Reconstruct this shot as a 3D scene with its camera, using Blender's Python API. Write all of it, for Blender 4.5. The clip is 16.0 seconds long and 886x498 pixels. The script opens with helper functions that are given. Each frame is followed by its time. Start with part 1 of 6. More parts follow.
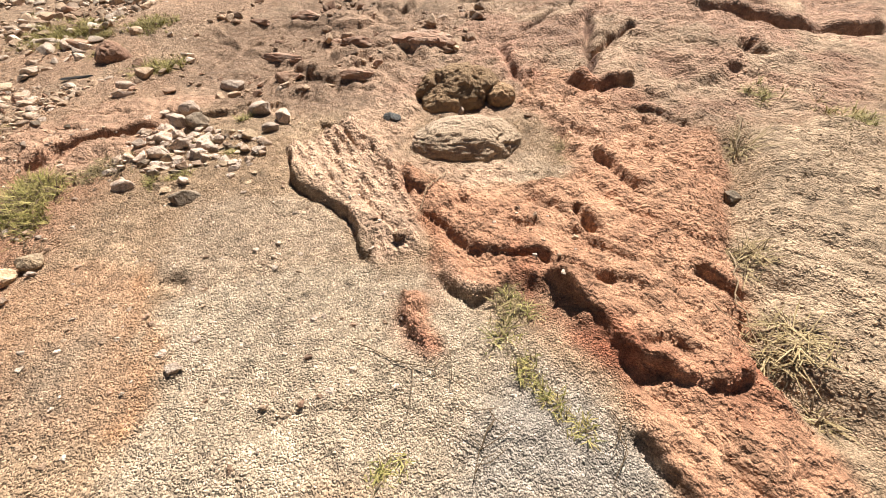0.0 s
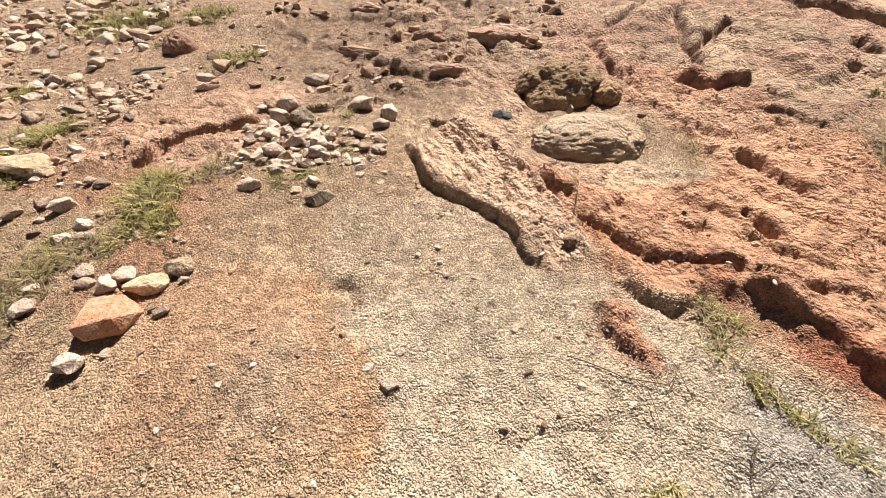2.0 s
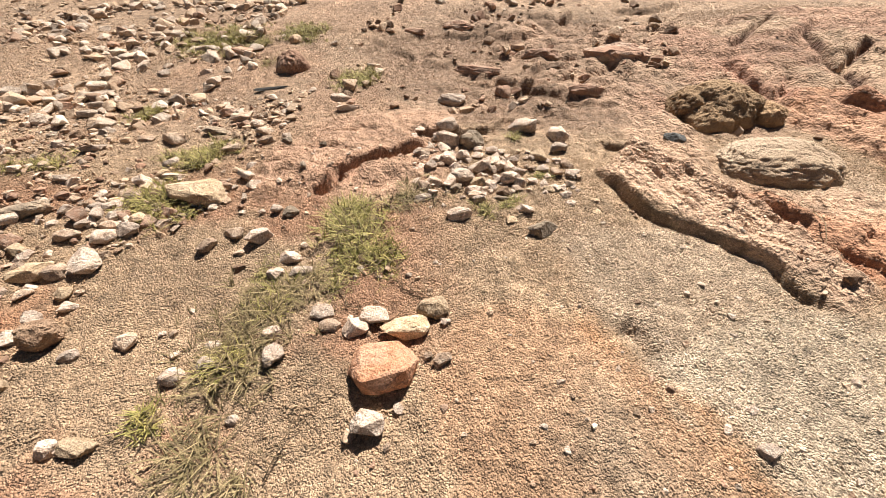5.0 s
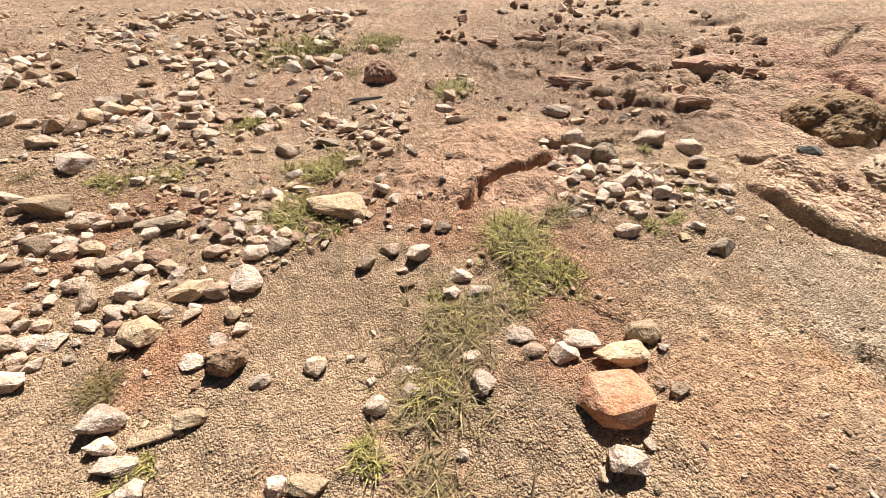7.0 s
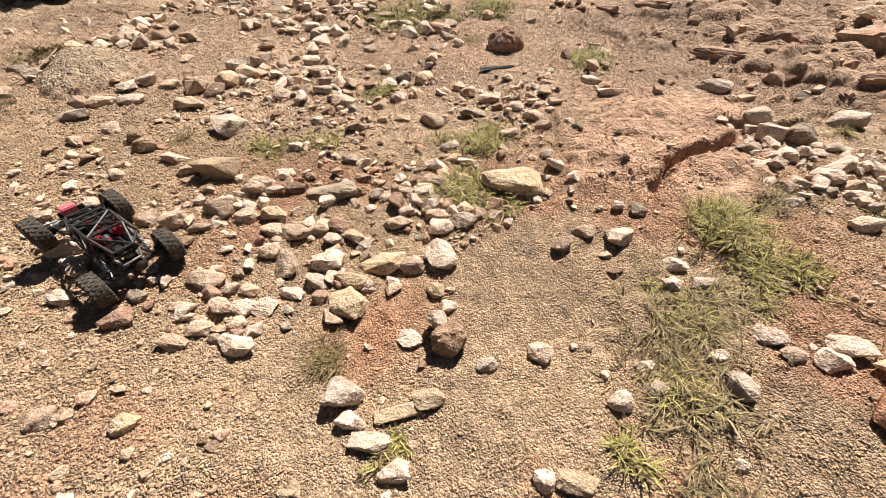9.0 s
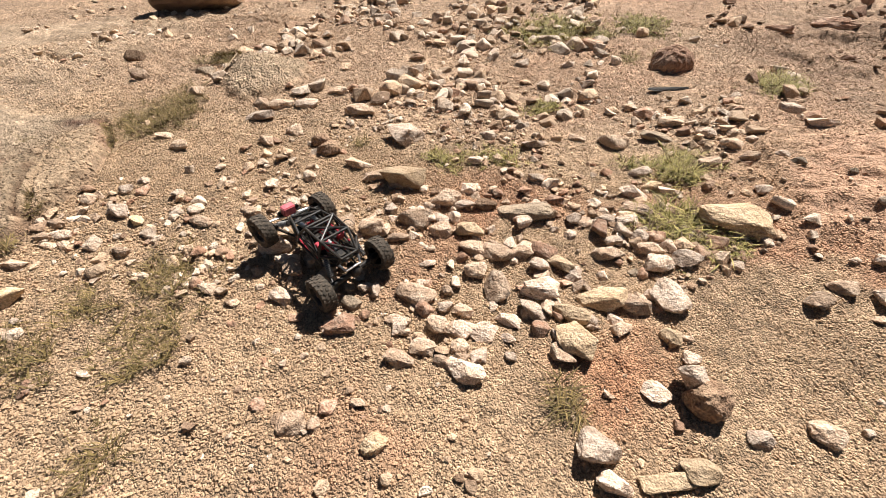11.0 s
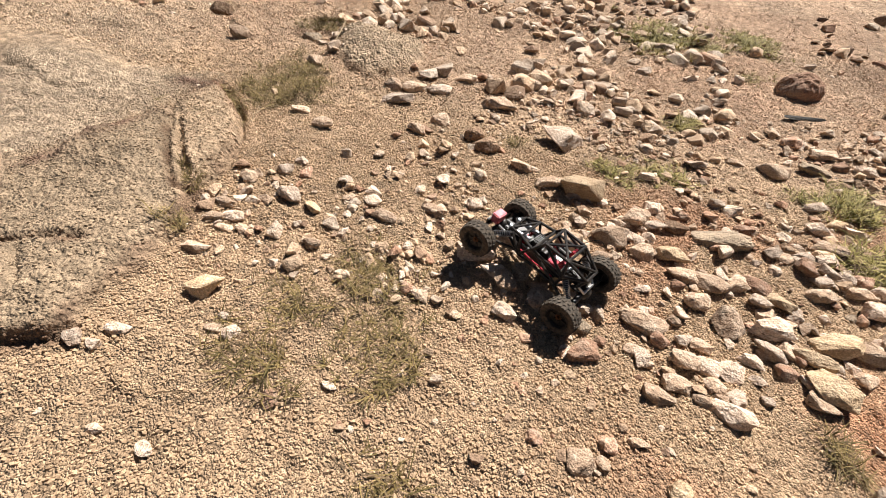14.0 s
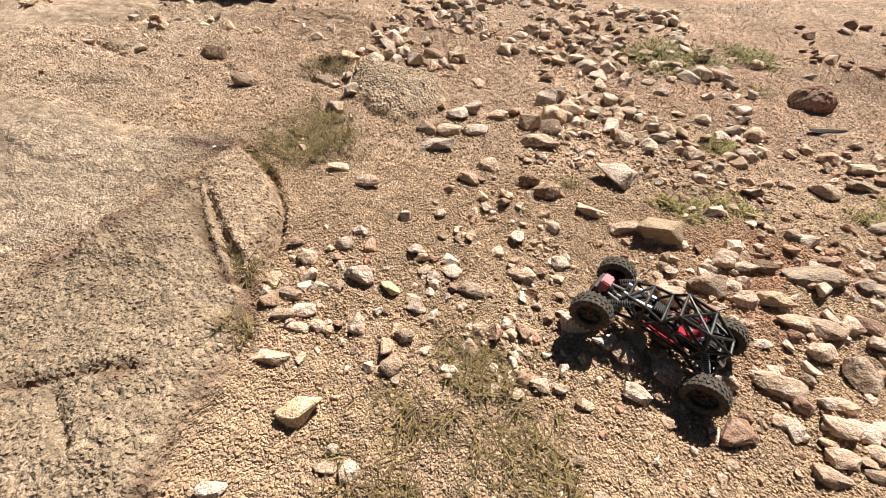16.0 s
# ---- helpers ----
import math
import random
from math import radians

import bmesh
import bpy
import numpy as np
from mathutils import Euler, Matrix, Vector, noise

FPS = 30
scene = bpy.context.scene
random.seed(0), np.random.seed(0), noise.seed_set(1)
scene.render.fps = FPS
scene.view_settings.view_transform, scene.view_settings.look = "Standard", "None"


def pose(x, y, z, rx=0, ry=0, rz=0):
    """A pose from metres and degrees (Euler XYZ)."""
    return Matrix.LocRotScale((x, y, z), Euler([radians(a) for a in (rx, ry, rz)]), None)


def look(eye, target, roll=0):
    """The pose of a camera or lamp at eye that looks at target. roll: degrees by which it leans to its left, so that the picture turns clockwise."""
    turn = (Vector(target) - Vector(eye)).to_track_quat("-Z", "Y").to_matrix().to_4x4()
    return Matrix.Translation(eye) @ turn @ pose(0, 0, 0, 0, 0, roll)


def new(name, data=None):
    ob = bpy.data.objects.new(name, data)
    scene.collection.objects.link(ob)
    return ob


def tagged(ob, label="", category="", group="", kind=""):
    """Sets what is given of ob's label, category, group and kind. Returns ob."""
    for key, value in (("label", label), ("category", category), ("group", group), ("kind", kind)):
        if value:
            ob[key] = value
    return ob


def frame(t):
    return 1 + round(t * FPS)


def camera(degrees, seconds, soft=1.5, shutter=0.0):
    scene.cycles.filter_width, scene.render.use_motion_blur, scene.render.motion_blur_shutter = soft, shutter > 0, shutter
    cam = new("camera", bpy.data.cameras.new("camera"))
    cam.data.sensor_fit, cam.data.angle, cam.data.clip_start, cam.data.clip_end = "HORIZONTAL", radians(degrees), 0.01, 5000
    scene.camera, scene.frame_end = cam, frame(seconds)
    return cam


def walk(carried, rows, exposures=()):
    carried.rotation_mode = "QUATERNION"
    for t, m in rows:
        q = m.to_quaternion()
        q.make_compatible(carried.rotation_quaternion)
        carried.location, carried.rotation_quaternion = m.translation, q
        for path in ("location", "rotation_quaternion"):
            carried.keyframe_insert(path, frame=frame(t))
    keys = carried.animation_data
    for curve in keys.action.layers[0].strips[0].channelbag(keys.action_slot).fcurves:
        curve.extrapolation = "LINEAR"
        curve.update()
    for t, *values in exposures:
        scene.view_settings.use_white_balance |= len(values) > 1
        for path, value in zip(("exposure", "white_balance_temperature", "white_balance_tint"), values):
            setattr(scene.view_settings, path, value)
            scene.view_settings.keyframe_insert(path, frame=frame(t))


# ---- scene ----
cam = camera(99.0, 16.0, soft=0.9)
METRES, EYE, TILT, LEAN, TURN = 4.1, 0.874, -45.5, 2.3, 0.0
ROWS = [
    (0.0, 0.0, 0.0, 0.0, 0.0, 0.0, 0.0),
    (0.5, -0.0379, 0.0029, 0.001, 0.24, 0.42, -0.89),
    (1.0, -0.072, 0.006, 0.0022, 0.99, 0.07, -0.89),
    (1.5, -0.104, 0.0105, 0.004, 0.73, -0.59, -0.95),
    (2.0, -0.1338, 0.0145, 0.0071, -0.6, -0.65, -0.42),
    (2.5, -0.1631, 0.0173, 0.0108, -0.7, -0.35, 1.52),
    (3.0, -0.1948, 0.0222, 0.0131, 0.08, -1.0, 2.24),
    (3.5, -0.2283, 0.0269, 0.0164, 0.29, -0.07, 0.59),
    (4.0, -0.2611, 0.0325, 0.0203, -0.58, -0.14, -0.24),
    (6.5, -0.4292, 0.0451, 0.0308, -0.91, 3.12, -0.44),
    (7.0, -0.4645, 0.0529, 0.0323, -0.67, 2.15, -0.61),
    (7.5, -0.4982, 0.0592, 0.0312, 0.18, 1.77, -2.06),
    (8.0, -0.5317, 0.0645, 0.029, 1.58, 0.59, -3.72),
    (8.5, -0.5651, 0.0688, 0.0286, 2.47, -1.31, -3.92),
    (11.0, -0.7161, 0.0742, 0.0258, 11.62, -0.55, -9.84),
    (11.5, -0.7475, 0.072, 0.0223, 14.01, -1.65, -13.23),
    (12.0, -0.7763, 0.0693, 0.0197, 15.21, -2.28, -14.62),
    (12.5, -0.8045, 0.0659, 0.0145, 14.85, -2.55, -16.26),
    (13.0, -0.8334, 0.0631, 0.0104, 13.05, -3.09, -16.45),
    (13.5, -0.8612, 0.0605, 0.0089, 10.36, -1.79, -16.13),
    (14.0, -0.8888, 0.0598, 0.0105, 8.83, -2.47, -15.64),
    (14.5, -0.9144, 0.0613, 0.0158, 7.87, -2.38, -13.98),
    (15.0, -0.9393, 0.0663, 0.0203, 5.87, -1.65, -13.73),
    (15.5, -0.9623, 0.0719, 0.0281, 5.4, -0.09, -12.0),
    (16.0, -0.9857, 0.0799, 0.0356, 4.44, -0.08, -10.26),
]
walk(cam, [(t, pose(0, 0, EYE, TILT, LEAN, TURN) @ pose(METRES * x, METRES * y, METRES * z, 90 + pitch, roll, yaw)) for t, x, y, z, yaw, pitch, roll in ROWS])

# ---- light ----
world = bpy.data.worlds.new("world")
scene.world = world
world.use_nodes = True
wn = world.node_tree.nodes
sky = wn.new("ShaderNodeTexSky")
sky.sky_type, sky.sun_disc = "NISHITA", False
SUN_UP, SUN_SIDE = 51.0, 20.0          # degrees above the horizon, degrees from +y towards +x
sky.sun_elevation, sky.sun_rotation = radians(SUN_UP), radians(SUN_SIDE)
world.node_tree.links.new(sky.outputs[0], wn["Background"].inputs["Color"])
wn["Background"].inputs["Strength"].default_value = 0.0145
sun = new("sun", bpy.data.lights.new("sun", "SUN"))
sun.data.energy, sun.data.angle, sun.data.color = 5.0, radians(0.5), (1.0, 0.952, 0.892)
ce = math.cos(radians(SUN_UP))
sun.matrix_world = look((0, 0, 0), (-ce * math.sin(radians(SUN_SIDE)), -ce * math.cos(radians(SUN_SIDE)), -math.sin(radians(SUN_UP))))
scene.view_settings.exposure = 1.13


# ---- materials ----
def material(name, rough=0.9, metal=0.0):
    m = bpy.data.materials.new(name)
    m.use_nodes = True
    n, l = m.node_tree.nodes, m.node_tree.links
    b = n["Principled BSDF"]
    b.inputs["Roughness"].default_value, b.inputs["Metallic"].default_value = rough, metal
    b.inputs["Specular IOR Level"].default_value = 0.25
    return m, n, l, b


def mix(n, l, kind, fac, a, b):
    x = n.new("ShaderNodeMix")
    x.data_type, x.blend_type = "RGBA", kind
    for sock, v in ((x.inputs[0], fac), (x.inputs[6], a), (x.inputs[7], b)):
        if hasattr(v, "is_linked"):
            l.new(v, sock)
        elif isinstance(v, (int, float)):
            sock.default_value = v
        else:
            sock.default_value = (*v, 1)
    return x.outputs[2]


def ramp(n, l, src, lo, hi, a=0.0, b=1.0):
    x = n.new("ShaderNodeMapRange")
    l.new(src, x.inputs[0])
    for i, v in enumerate((lo, hi, a, b)):
        x.inputs[1 + i].default_value = v
    return x.outputs[0]


def tex(n, l, co, kind, scale, detail=3.0, feature="F1"):
    if kind == "noise":
        x = n.new("ShaderNodeTexNoise")
        x.inputs["Detail"].default_value = detail
    else:
        x = n.new("ShaderNodeTexVoronoi")
        x.feature = feature
    x.inputs["Scale"].default_value = scale
    l.new(co, x.inputs["Vector"])
    return x


def calc(n, l, op, a, b):
    x = n.new("ShaderNodeMath")
    x.operation = op
    for sock, v in zip(x.inputs, (a, b)):
        if hasattr(v, "is_linked"):
            l.new(v, sock)
        else:
            sock.default_value = v
    return x.outputs[0]


def grey(n, l, v):
    x = n.new("ShaderNodeCombineColor")
    for i in range(3):
        l.new(v, x.inputs[i])
    return x.outputs[0]


def ground_material():
    """Granite sand, decomposed granite and bare rock: the zone colours come with the mesh, grain and relief from here."""
    m, n, l, b = material("granite_ground", 0.95)
    co = n.new("ShaderNodeTexCoord").outputs["Object"]
    zone, grit, rock = [n.new("ShaderNodeAttribute") for _ in range(3)]
    zone.attribute_name, grit.attribute_name, rock.attribute_name = "zone_colour", "grit", "bare_rock"
    warp = tex(n, l, co, "noise", 70, 3)
    push = n.new("ShaderNodeVectorMath")
    push.operation = "MULTIPLY_ADD"
    l.new(warp.outputs["Color"], push.inputs[0])
    push.inputs[1].default_value = (0.012, 0.012, 0.012)
    l.new(co, push.inputs[2])
    grain = tex(n, l, push.outputs[0], "voronoi", 200)
    # the rock's own grain runs slantwise, in long thin fissures
    turn = n.new("ShaderNodeMapping")
    l.new(push.outputs[0], turn.inputs["Vector"])
    turn.vector_type = "TEXTURE"
    turn.inputs["Rotation"].default_value = (0, 0, radians(-54.4))
    turn.inputs["Scale"].default_value = (1.35, 1.0, 1.2)
    fissure = tex(n, l, turn.outputs[0], "noise", 46, 5)
    nodule = tex(n, l, turn.outputs[0], "voronoi", 82)
    blotch = tex(n, l, co, "noise", 24, 6)
    stain = tex(n, l, co, "noise", 2.3, 5)
    speck = tex(n, l, co, "noise", 300, 3)
    sep = n.new("ShaderNodeSeparateColor")
    l.new(grain.outputs["Color"], sep.inputs[0])
    cell = ramp(n, l, sep.outputs[0], 0, 1, 0.56, 1.46)
    sep2 = n.new("ShaderNodeSeparateColor")
    l.new(nodule.outputs["Color"], sep2.inputs[0])
    cell2 = ramp(n, l, sep2.outputs[0], 0, 1, 0.74, 1.36)
    col = mix(n, l, "MULTIPLY", calc(n, l, "MULTIPLY", grit.outputs["Fac"], 0.8), zone.outputs["Color"], grey(n, l, cell))
    col = mix(n, l, "MULTIPLY", calc(n, l, "MULTIPLY", rock.outputs["Fac"], 0.9), col, grey(n, l, cell2))
    col = mix(n, l, "MULTIPLY", 1.0, col, grey(n, l, ramp(n, l, blotch.outputs[0], 0.3, 0.7, 0.60, 1.34)))
    col = mix(n, l, "MULTIPLY", 1.0, col, grey(n, l, ramp(n, l, stain.outputs[0], 0.3, 0.7, 0.76, 1.20)))
    col = mix(n, l, "MULTIPLY", 1.0, col, grey(n, l, ramp(n, l, speck.outputs[0], 0.36, 0.64, 0.70, 1.32)))
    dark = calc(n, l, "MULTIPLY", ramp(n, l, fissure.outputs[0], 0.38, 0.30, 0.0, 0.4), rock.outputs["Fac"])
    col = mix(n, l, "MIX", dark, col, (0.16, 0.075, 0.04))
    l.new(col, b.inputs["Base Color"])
    lump = calc(n, l, "MULTIPLY", ramp(n, l, grain.outputs["Distance"], 0.0, 0.8, 1.1, 0.0), grit.outputs["Fac"])
    rough = tex(n, l, co, "noise", 90, 8)
    knob = ramp(n, l, nodule.outputs["Distance"], 0.0, 0.8, 1.1, 0.0)
    split = calc(n, l, "MULTIPLY", calc(n, l, "ADD", calc(n, l, "MULTIPLY", knob, 1.6), calc(n, l, "MULTIPLY", fissure.outputs[0], 1.7)), rock.outputs["Fac"])
    clod = tex(n, l, co, "noise", 38, 4)
    high = calc(n, l, "ADD", calc(n, l, "ADD", lump, split), calc(n, l, "ADD", calc(n, l, "MULTIPLY", rough.outputs[0], 1.5), calc(n, l, "MULTIPLY", clod.outputs[0], 2.2)))
    bump = n.new("ShaderNodeBump")
    bump.inputs["Strength"].default_value, bump.inputs["Distance"].default_value = 1.0, 0.0072
    l.new(high, bump.inputs["Height"])
    l.new(bump.outputs[0], b.inputs["Normal"])
    return m


def stone_material(name, a, c, dark, joined=False, bump_depth=0.012):
    """Weathered stone: two colours in patches, darker lichen and dust, each stone a little different."""
    m, n, l, b = material(name, 0.92)
    a, c, dark = [(0.69 * k[0], 0.617 * k[1], 0.578 * k[2]) for k in (a, c, dark)]
    co = n.new("ShaderNodeTexCoord").outputs["Object"]
    geo = n.new("ShaderNodeNewGeometry")
    own = geo.outputs["Random Per Island"] if joined else n.new("ShaderNodeObjectInfo").outputs["Random"]
    add = n.new("ShaderNodeVectorMath")
    add.operation = "ADD"
    l.new(co, add.inputs[0])
    l.new(own, add.inputs[1])
    patch = tex(n, l, add.outputs[0], "noise", 12.0 if joined else 2.6, 6)
    spot = tex(n, l, add.outputs[0], "noise", 40.0 if joined else 9.0, 5)
    world_grain = tex(n, l, geo.outputs["Position"], "noise", 230, 3)
    rub = tex(n, l, geo.outputs["Position"], "noise", 60, 6)
    col = mix(n, l, "MIX", ramp(n, l, patch.outputs[0], 0.42, 0.6), a, c)
    col = mix(n, l, "MIX", ramp(n, l, spot.outputs[0], 0.53, 0.70, 0, 0.7), col, dark)
    col = mix(n, l, "MULTIPLY", 1.0, col, grey(n, l, ramp(n, l, own, 0, 1, 0.64, 1.22)))
    col = mix(n, l, "MULTIPLY", 1.0, col, grey(n, l, ramp(n, l, world_grain.outputs[0], 0.3, 0.7, 0.66, 1.28)))
    l.new(col, b.inputs["Base Color"])
    bump = n.new("ShaderNodeBump")
    bump.inputs["Strength"].default_value, bump.inputs["Distance"].default_value = 0.9, bump_depth
    l.new(calc(n, l, "ADD", rub.outputs[0], calc(n, l, "MULTIPLY", world_grain.outputs[0], 0.35)), bump.inputs["Height"])
    l.new(bump.outputs[0], b.inputs["Normal"])
    return m


def island_material(name, a, c, rough=0.85, lo=0.7, hi=1.2):
    m, n, l, b = material(name, rough)
    geo = n.new("ShaderNodeNewGeometry")
    r = geo.outputs["Random Per Island"]
    grain = tex(n, l, geo.outputs["Position"], "noise", 300, 2)
    col = mix(n, l, "MIX", r, a, c)
    col = mix(n, l, "MULTIPLY", 1.0, col, grey(n, l, ramp(n, l, grain.outputs[0], 0.3, 0.7, lo, hi)))
    l.new(col, b.inputs["Base Color"])
    return m


def plain_material(name, colour, rough=0.5, metal=0.0, dust=0.0, dust_colour=(0.36, 0.27, 0.18)):
    m, n, l, b = material(name, rough, metal)
    geo = n.new("ShaderNodeNewGeometry")
    w = tex(n, l, geo.outputs["Position"], "noise", 120, 4)
    col = mix(n, l, "MULTIPLY", 0.6, colour, grey(n, l, ramp(n, l, w.outputs[0], 0.3, 0.7, 0.6, 1.3)))
    if dust:
        col = mix(n, l, "MIX", ramp(n, l, w.outputs[0], 0.40, 0.75, 0.0, dust), col, dust_colour)
    l.new(col, b.inputs["Base Color"])
    return m


GROUND = ground_material()
PALE = stone_material("pale_stone", (0.85, 0.75, 0.63), (0.70, 0.57, 0.45), (0.44, 0.32, 0.23))
CREAM = stone_material("cream_stone", (0.80, 0.66, 0.46), (0.66, 0.52, 0.34), (0.42, 0.30, 0.19))
TAN = stone_material("tan_stone", (0.58, 0.45, 0.33), (0.72, 0.61, 0.48), (0.34, 0.24, 0.165))
PINK = stone_material("pink_stone", (0.52, 0.34, 0.24), (0.62, 0.48, 0.37), (0.33, 0.21, 0.15))
BROWN = stone_material("brown_stone", (0.33, 0.23, 0.155), (0.43, 0.32, 0.22), (0.16, 0.105, 0.07), bump_depth=0.018)
GREY = stone_material("grey_stone", (0.34, 0.29, 0.22), (0.46, 0.39, 0.29), (0.14, 0.12, 0.095))
SLATE = stone_material("blue_grey_stone", (0.15, 0.17, 0.175), (0.22, 0.23, 0.225), (0.08, 0.085, 0.08))
DARK_SLATE = stone_material("dark_slate", (0.05, 0.052, 0.05), (0.075, 0.075, 0.07), (0.03, 0.03, 0.028))
ORANGE = stone_material("orange_stone", (0.63, 0.345, 0.205), (0.67, 0.425, 0.285), (0.40, 0.18, 0.095))
STREWN = [stone_material("strewn_" + k, *c, joined=True) for k, c in (
    ("pale", ((0.88, 0.79, 0.66), (0.70, 0.58, 0.45), (0.42, 0.30, 0.20))), ("tan", ((0.66, 0.51, 0.36), (0.74, 0.60, 0.44), (0.38, 0.27, 0.17))),
    ("pink", ((0.50, 0.32, 0.22), (0.56, 0.42, 0.31), (0.30, 0.19, 0.13))), ("brown", ((0.42, 0.30, 0.21), (0.50, 0.38, 0.27), (0.24, 0.16, 0.11))))]


def gravel_material():
    """Loose grit: the ground's own colour, each grain lighter or darker."""
    m, n, l, b = material("granite_gravel", 0.95)
    zone = n.new("ShaderNodeAttribute")
    zone.attribute_name = "zone_colour"
    geo = n.new("ShaderNodeNewGeometry")
    grain = tex(n, l, geo.outputs["Position"], "noise", 350, 2)
    col = mix(n, l, "MULTIPLY", 1.0, zone.outputs["Color"], grey(n, l, ramp(n, l, geo.outputs["Random Per Island"], 0, 1, 0.77, 1.26)))
    col = mix(n, l, "MULTIPLY", 1.0, col, grey(n, l, ramp(n, l, grain.outputs[0], 0.3, 0.7, 0.72, 1.25)))
    l.new(col, b.inputs["Base Color"])
    return m


GRAVEL = gravel_material()
WEATHERED = stone_material("weathered_grey_tan_stone", (0.74, 0.60, 0.43), (0.86, 0.72, 0.54), (0.46, 0.34, 0.23), bump_depth=0.022)
MOSSY = stone_material("ochre_brown_stone", (0.60, 0.43, 0.255), (0.72, 0.54, 0.33), (0.30, 0.205, 0.12), bump_depth=0.020)
GREEN = island_material("green_blades", (0.15, 0.138, 0.028), (0.46, 0.37, 0.13), 0.7)
YELLOW = island_material("yellow_green_blades", (0.165, 0.16, 0.034), (0.52, 0.41, 0.17), 0.7)
STRAW = island_material("straw_blades", (0.43, 0.32, 0.17), (0.13, 0.10, 0.04), 0.8)
BLEACHED = island_material("bleached_straw_blades", (0.52, 0.40, 0.22), (0.26, 0.19, 0.085), 0.85)
OLIVE = island_material("dry_olive_blades", (0.27, 0.19, 0.075), (0.07, 0.055, 0.018), 0.8)
TWIG = island_material("dry_twig", (0.36, 0.28, 0.18), (0.28, 0.20, 0.12), 0.9)
BARK = island_material("dark_twig", (0.12, 0.085, 0.05), (0.18, 0.12, 0.07), 0.9)
RUBBER = plain_material("dusty_rubber", (0.055, 0.046, 0.037), 0.95, 0, 0.8, (0.13, 0.10, 0.075))
BLACK = plain_material("black_nylon", (0.012, 0.012, 0.013), 0.38, 0, 0.12)
STEEL = plain_material("worn_steel", (0.45, 0.44, 0.43), 0.35, 1.0)
SILVER = plain_material("silver_alloy", (0.62, 0.62, 0.62), 0.3, 1.0)
RED = plain_material("red_anodised", (0.36, 0.02, 0.04), 0.45, 0.1)
SERVO_RED = plain_material("faded_red_alloy", (0.58, 0.12, 0.15), 0.5, 0.1, 0.3)
COPPER = plain_material("bronze_hub", (0.12, 0.055, 0.03), 0.5, 0.6)
WIRE_RED = plain_material("red_wire", (0.30, 0.012, 0.018), 0.5)


# ---- terrain ----
def lattice(ix, iy, seed):
    h = (ix.astype(np.int64) * 374761393 + iy.astype(np.int64) * 668265263 + seed * 974634777) & 0xFFFFFFFF
    h = ((h ^ (h >> 13)) * 1274126177) & 0xFFFFFFFF
    return ((h ^ (h >> 16)) & 0xFFFF) / 65535.0


def vnoise(x, y, seed=0):
    ix, iy = np.floor(x), np.floor(y)
    fx, fy = x - ix, y - iy
    fx, fy = fx * fx * (3 - 2 * fx), fy * fy * (3 - 2 * fy)
    a, b = lattice(ix, iy, seed), lattice(ix + 1, iy, seed)
    c, d = lattice(ix, iy + 1, seed), lattice(ix + 1, iy + 1, seed)
    return (a + (b - a) * fx) * (1 - fy) + (c + (d - c) * fx) * fy - 0.5


def fbm(x, y, octaves=4, seed=0):
    total, amp = 0.0, 1.0
    for k in range(octaves):
        total = total + amp * vnoise(x * 2 ** k + 17.3 * k, y * 2 ** k - 9.1 * k, seed + k)
        amp *= 0.5
    return total


def ease(v):
    v = np.clip(v, 0, 1)
    return v * v * (3 - 2 * v)


def to_line(x, y, line):
    """Distance to a bent line, the side (+ left of its way) and how far along it, 0 to 1."""
    p = np.array(line)
    seg = np.diff(p, axis=0)
    size = np.hypot(seg[:, 0], seg[:, 1])
    run = np.concatenate(([0], np.cumsum(size)))
    best, side, along = np.full(x.shape, 1e9), np.zeros(x.shape), np.zeros(x.shape)
    for (ax, ay), (sx, sy), n, r in zip(p, seg, size, run):
        u = np.clip(((x - ax) * sx + (y - ay) * sy) / (n * n), 0, 1)
        dx, dy = x - ax - u * sx, y - ay - u * sy
        d = np.hypot(dx, dy)
        near = d < best
        best = np.where(near, d, best)
        side = np.where(near, np.sign(sx * dy - sy * dx), side)
        along = np.where(near, (r + u * n) / run[-1], along)
    return best, side, along


def in_zone(x, y, ring, soft=0.05, stray=0.10):
    """1 inside a ring of points, 0 outside, with an uneven soft border."""
    wx = x + stray * fbm(x * 5, y * 5, 3, 41)
    wy = y + stray * fbm(x * 5, y * 5, 3, 57)
    p = np.array(ring)
    inside = np.zeros(x.shape, bool)
    for (ax, ay), (bx, by) in zip(p, np.roll(p, -1, 0)):
        cross = ((ay > wy) != (by > wy)) & (wx < (bx - ax) * (wy - ay) / (by - ay + 1e-12) + ax)
        inside ^= cross
    d, _, _ = to_line(wx, wy, [*ring, ring[0]])
    return ease(0.5 + np.where(inside, d, -d) / (2 * soft))


RED_ROCK = [(-0.20, 1.32), (0.11, 1.22), (0.42, 1.18), (0.50, 1.39), (0.45, 1.76), (0.35, 1.91), (0.44, 2.23), (0.70, 2.13), (0.80, 1.66), (1.05, 1.42), (0.99, 1.13), (0.85, 0.79), (0.77, 0.58), (0.70, 0.43), (0.76, 0.25), (0.77, 0.14), (0.43, 0.14), (0.38, 0.25), (0.41, 0.34), (0.43, 0.42), (0.40, 0.46), (0.38, 0.51), (0.36, 0.56), (0.32, 0.61), (0.28, 0.68), (0.20, 0.72), (0.12, 0.68), (0.05, 0.65), (-0.01, 0.70), (-0.05, 0.76), (-0.06, 0.86), (-0.09, 1.02)]
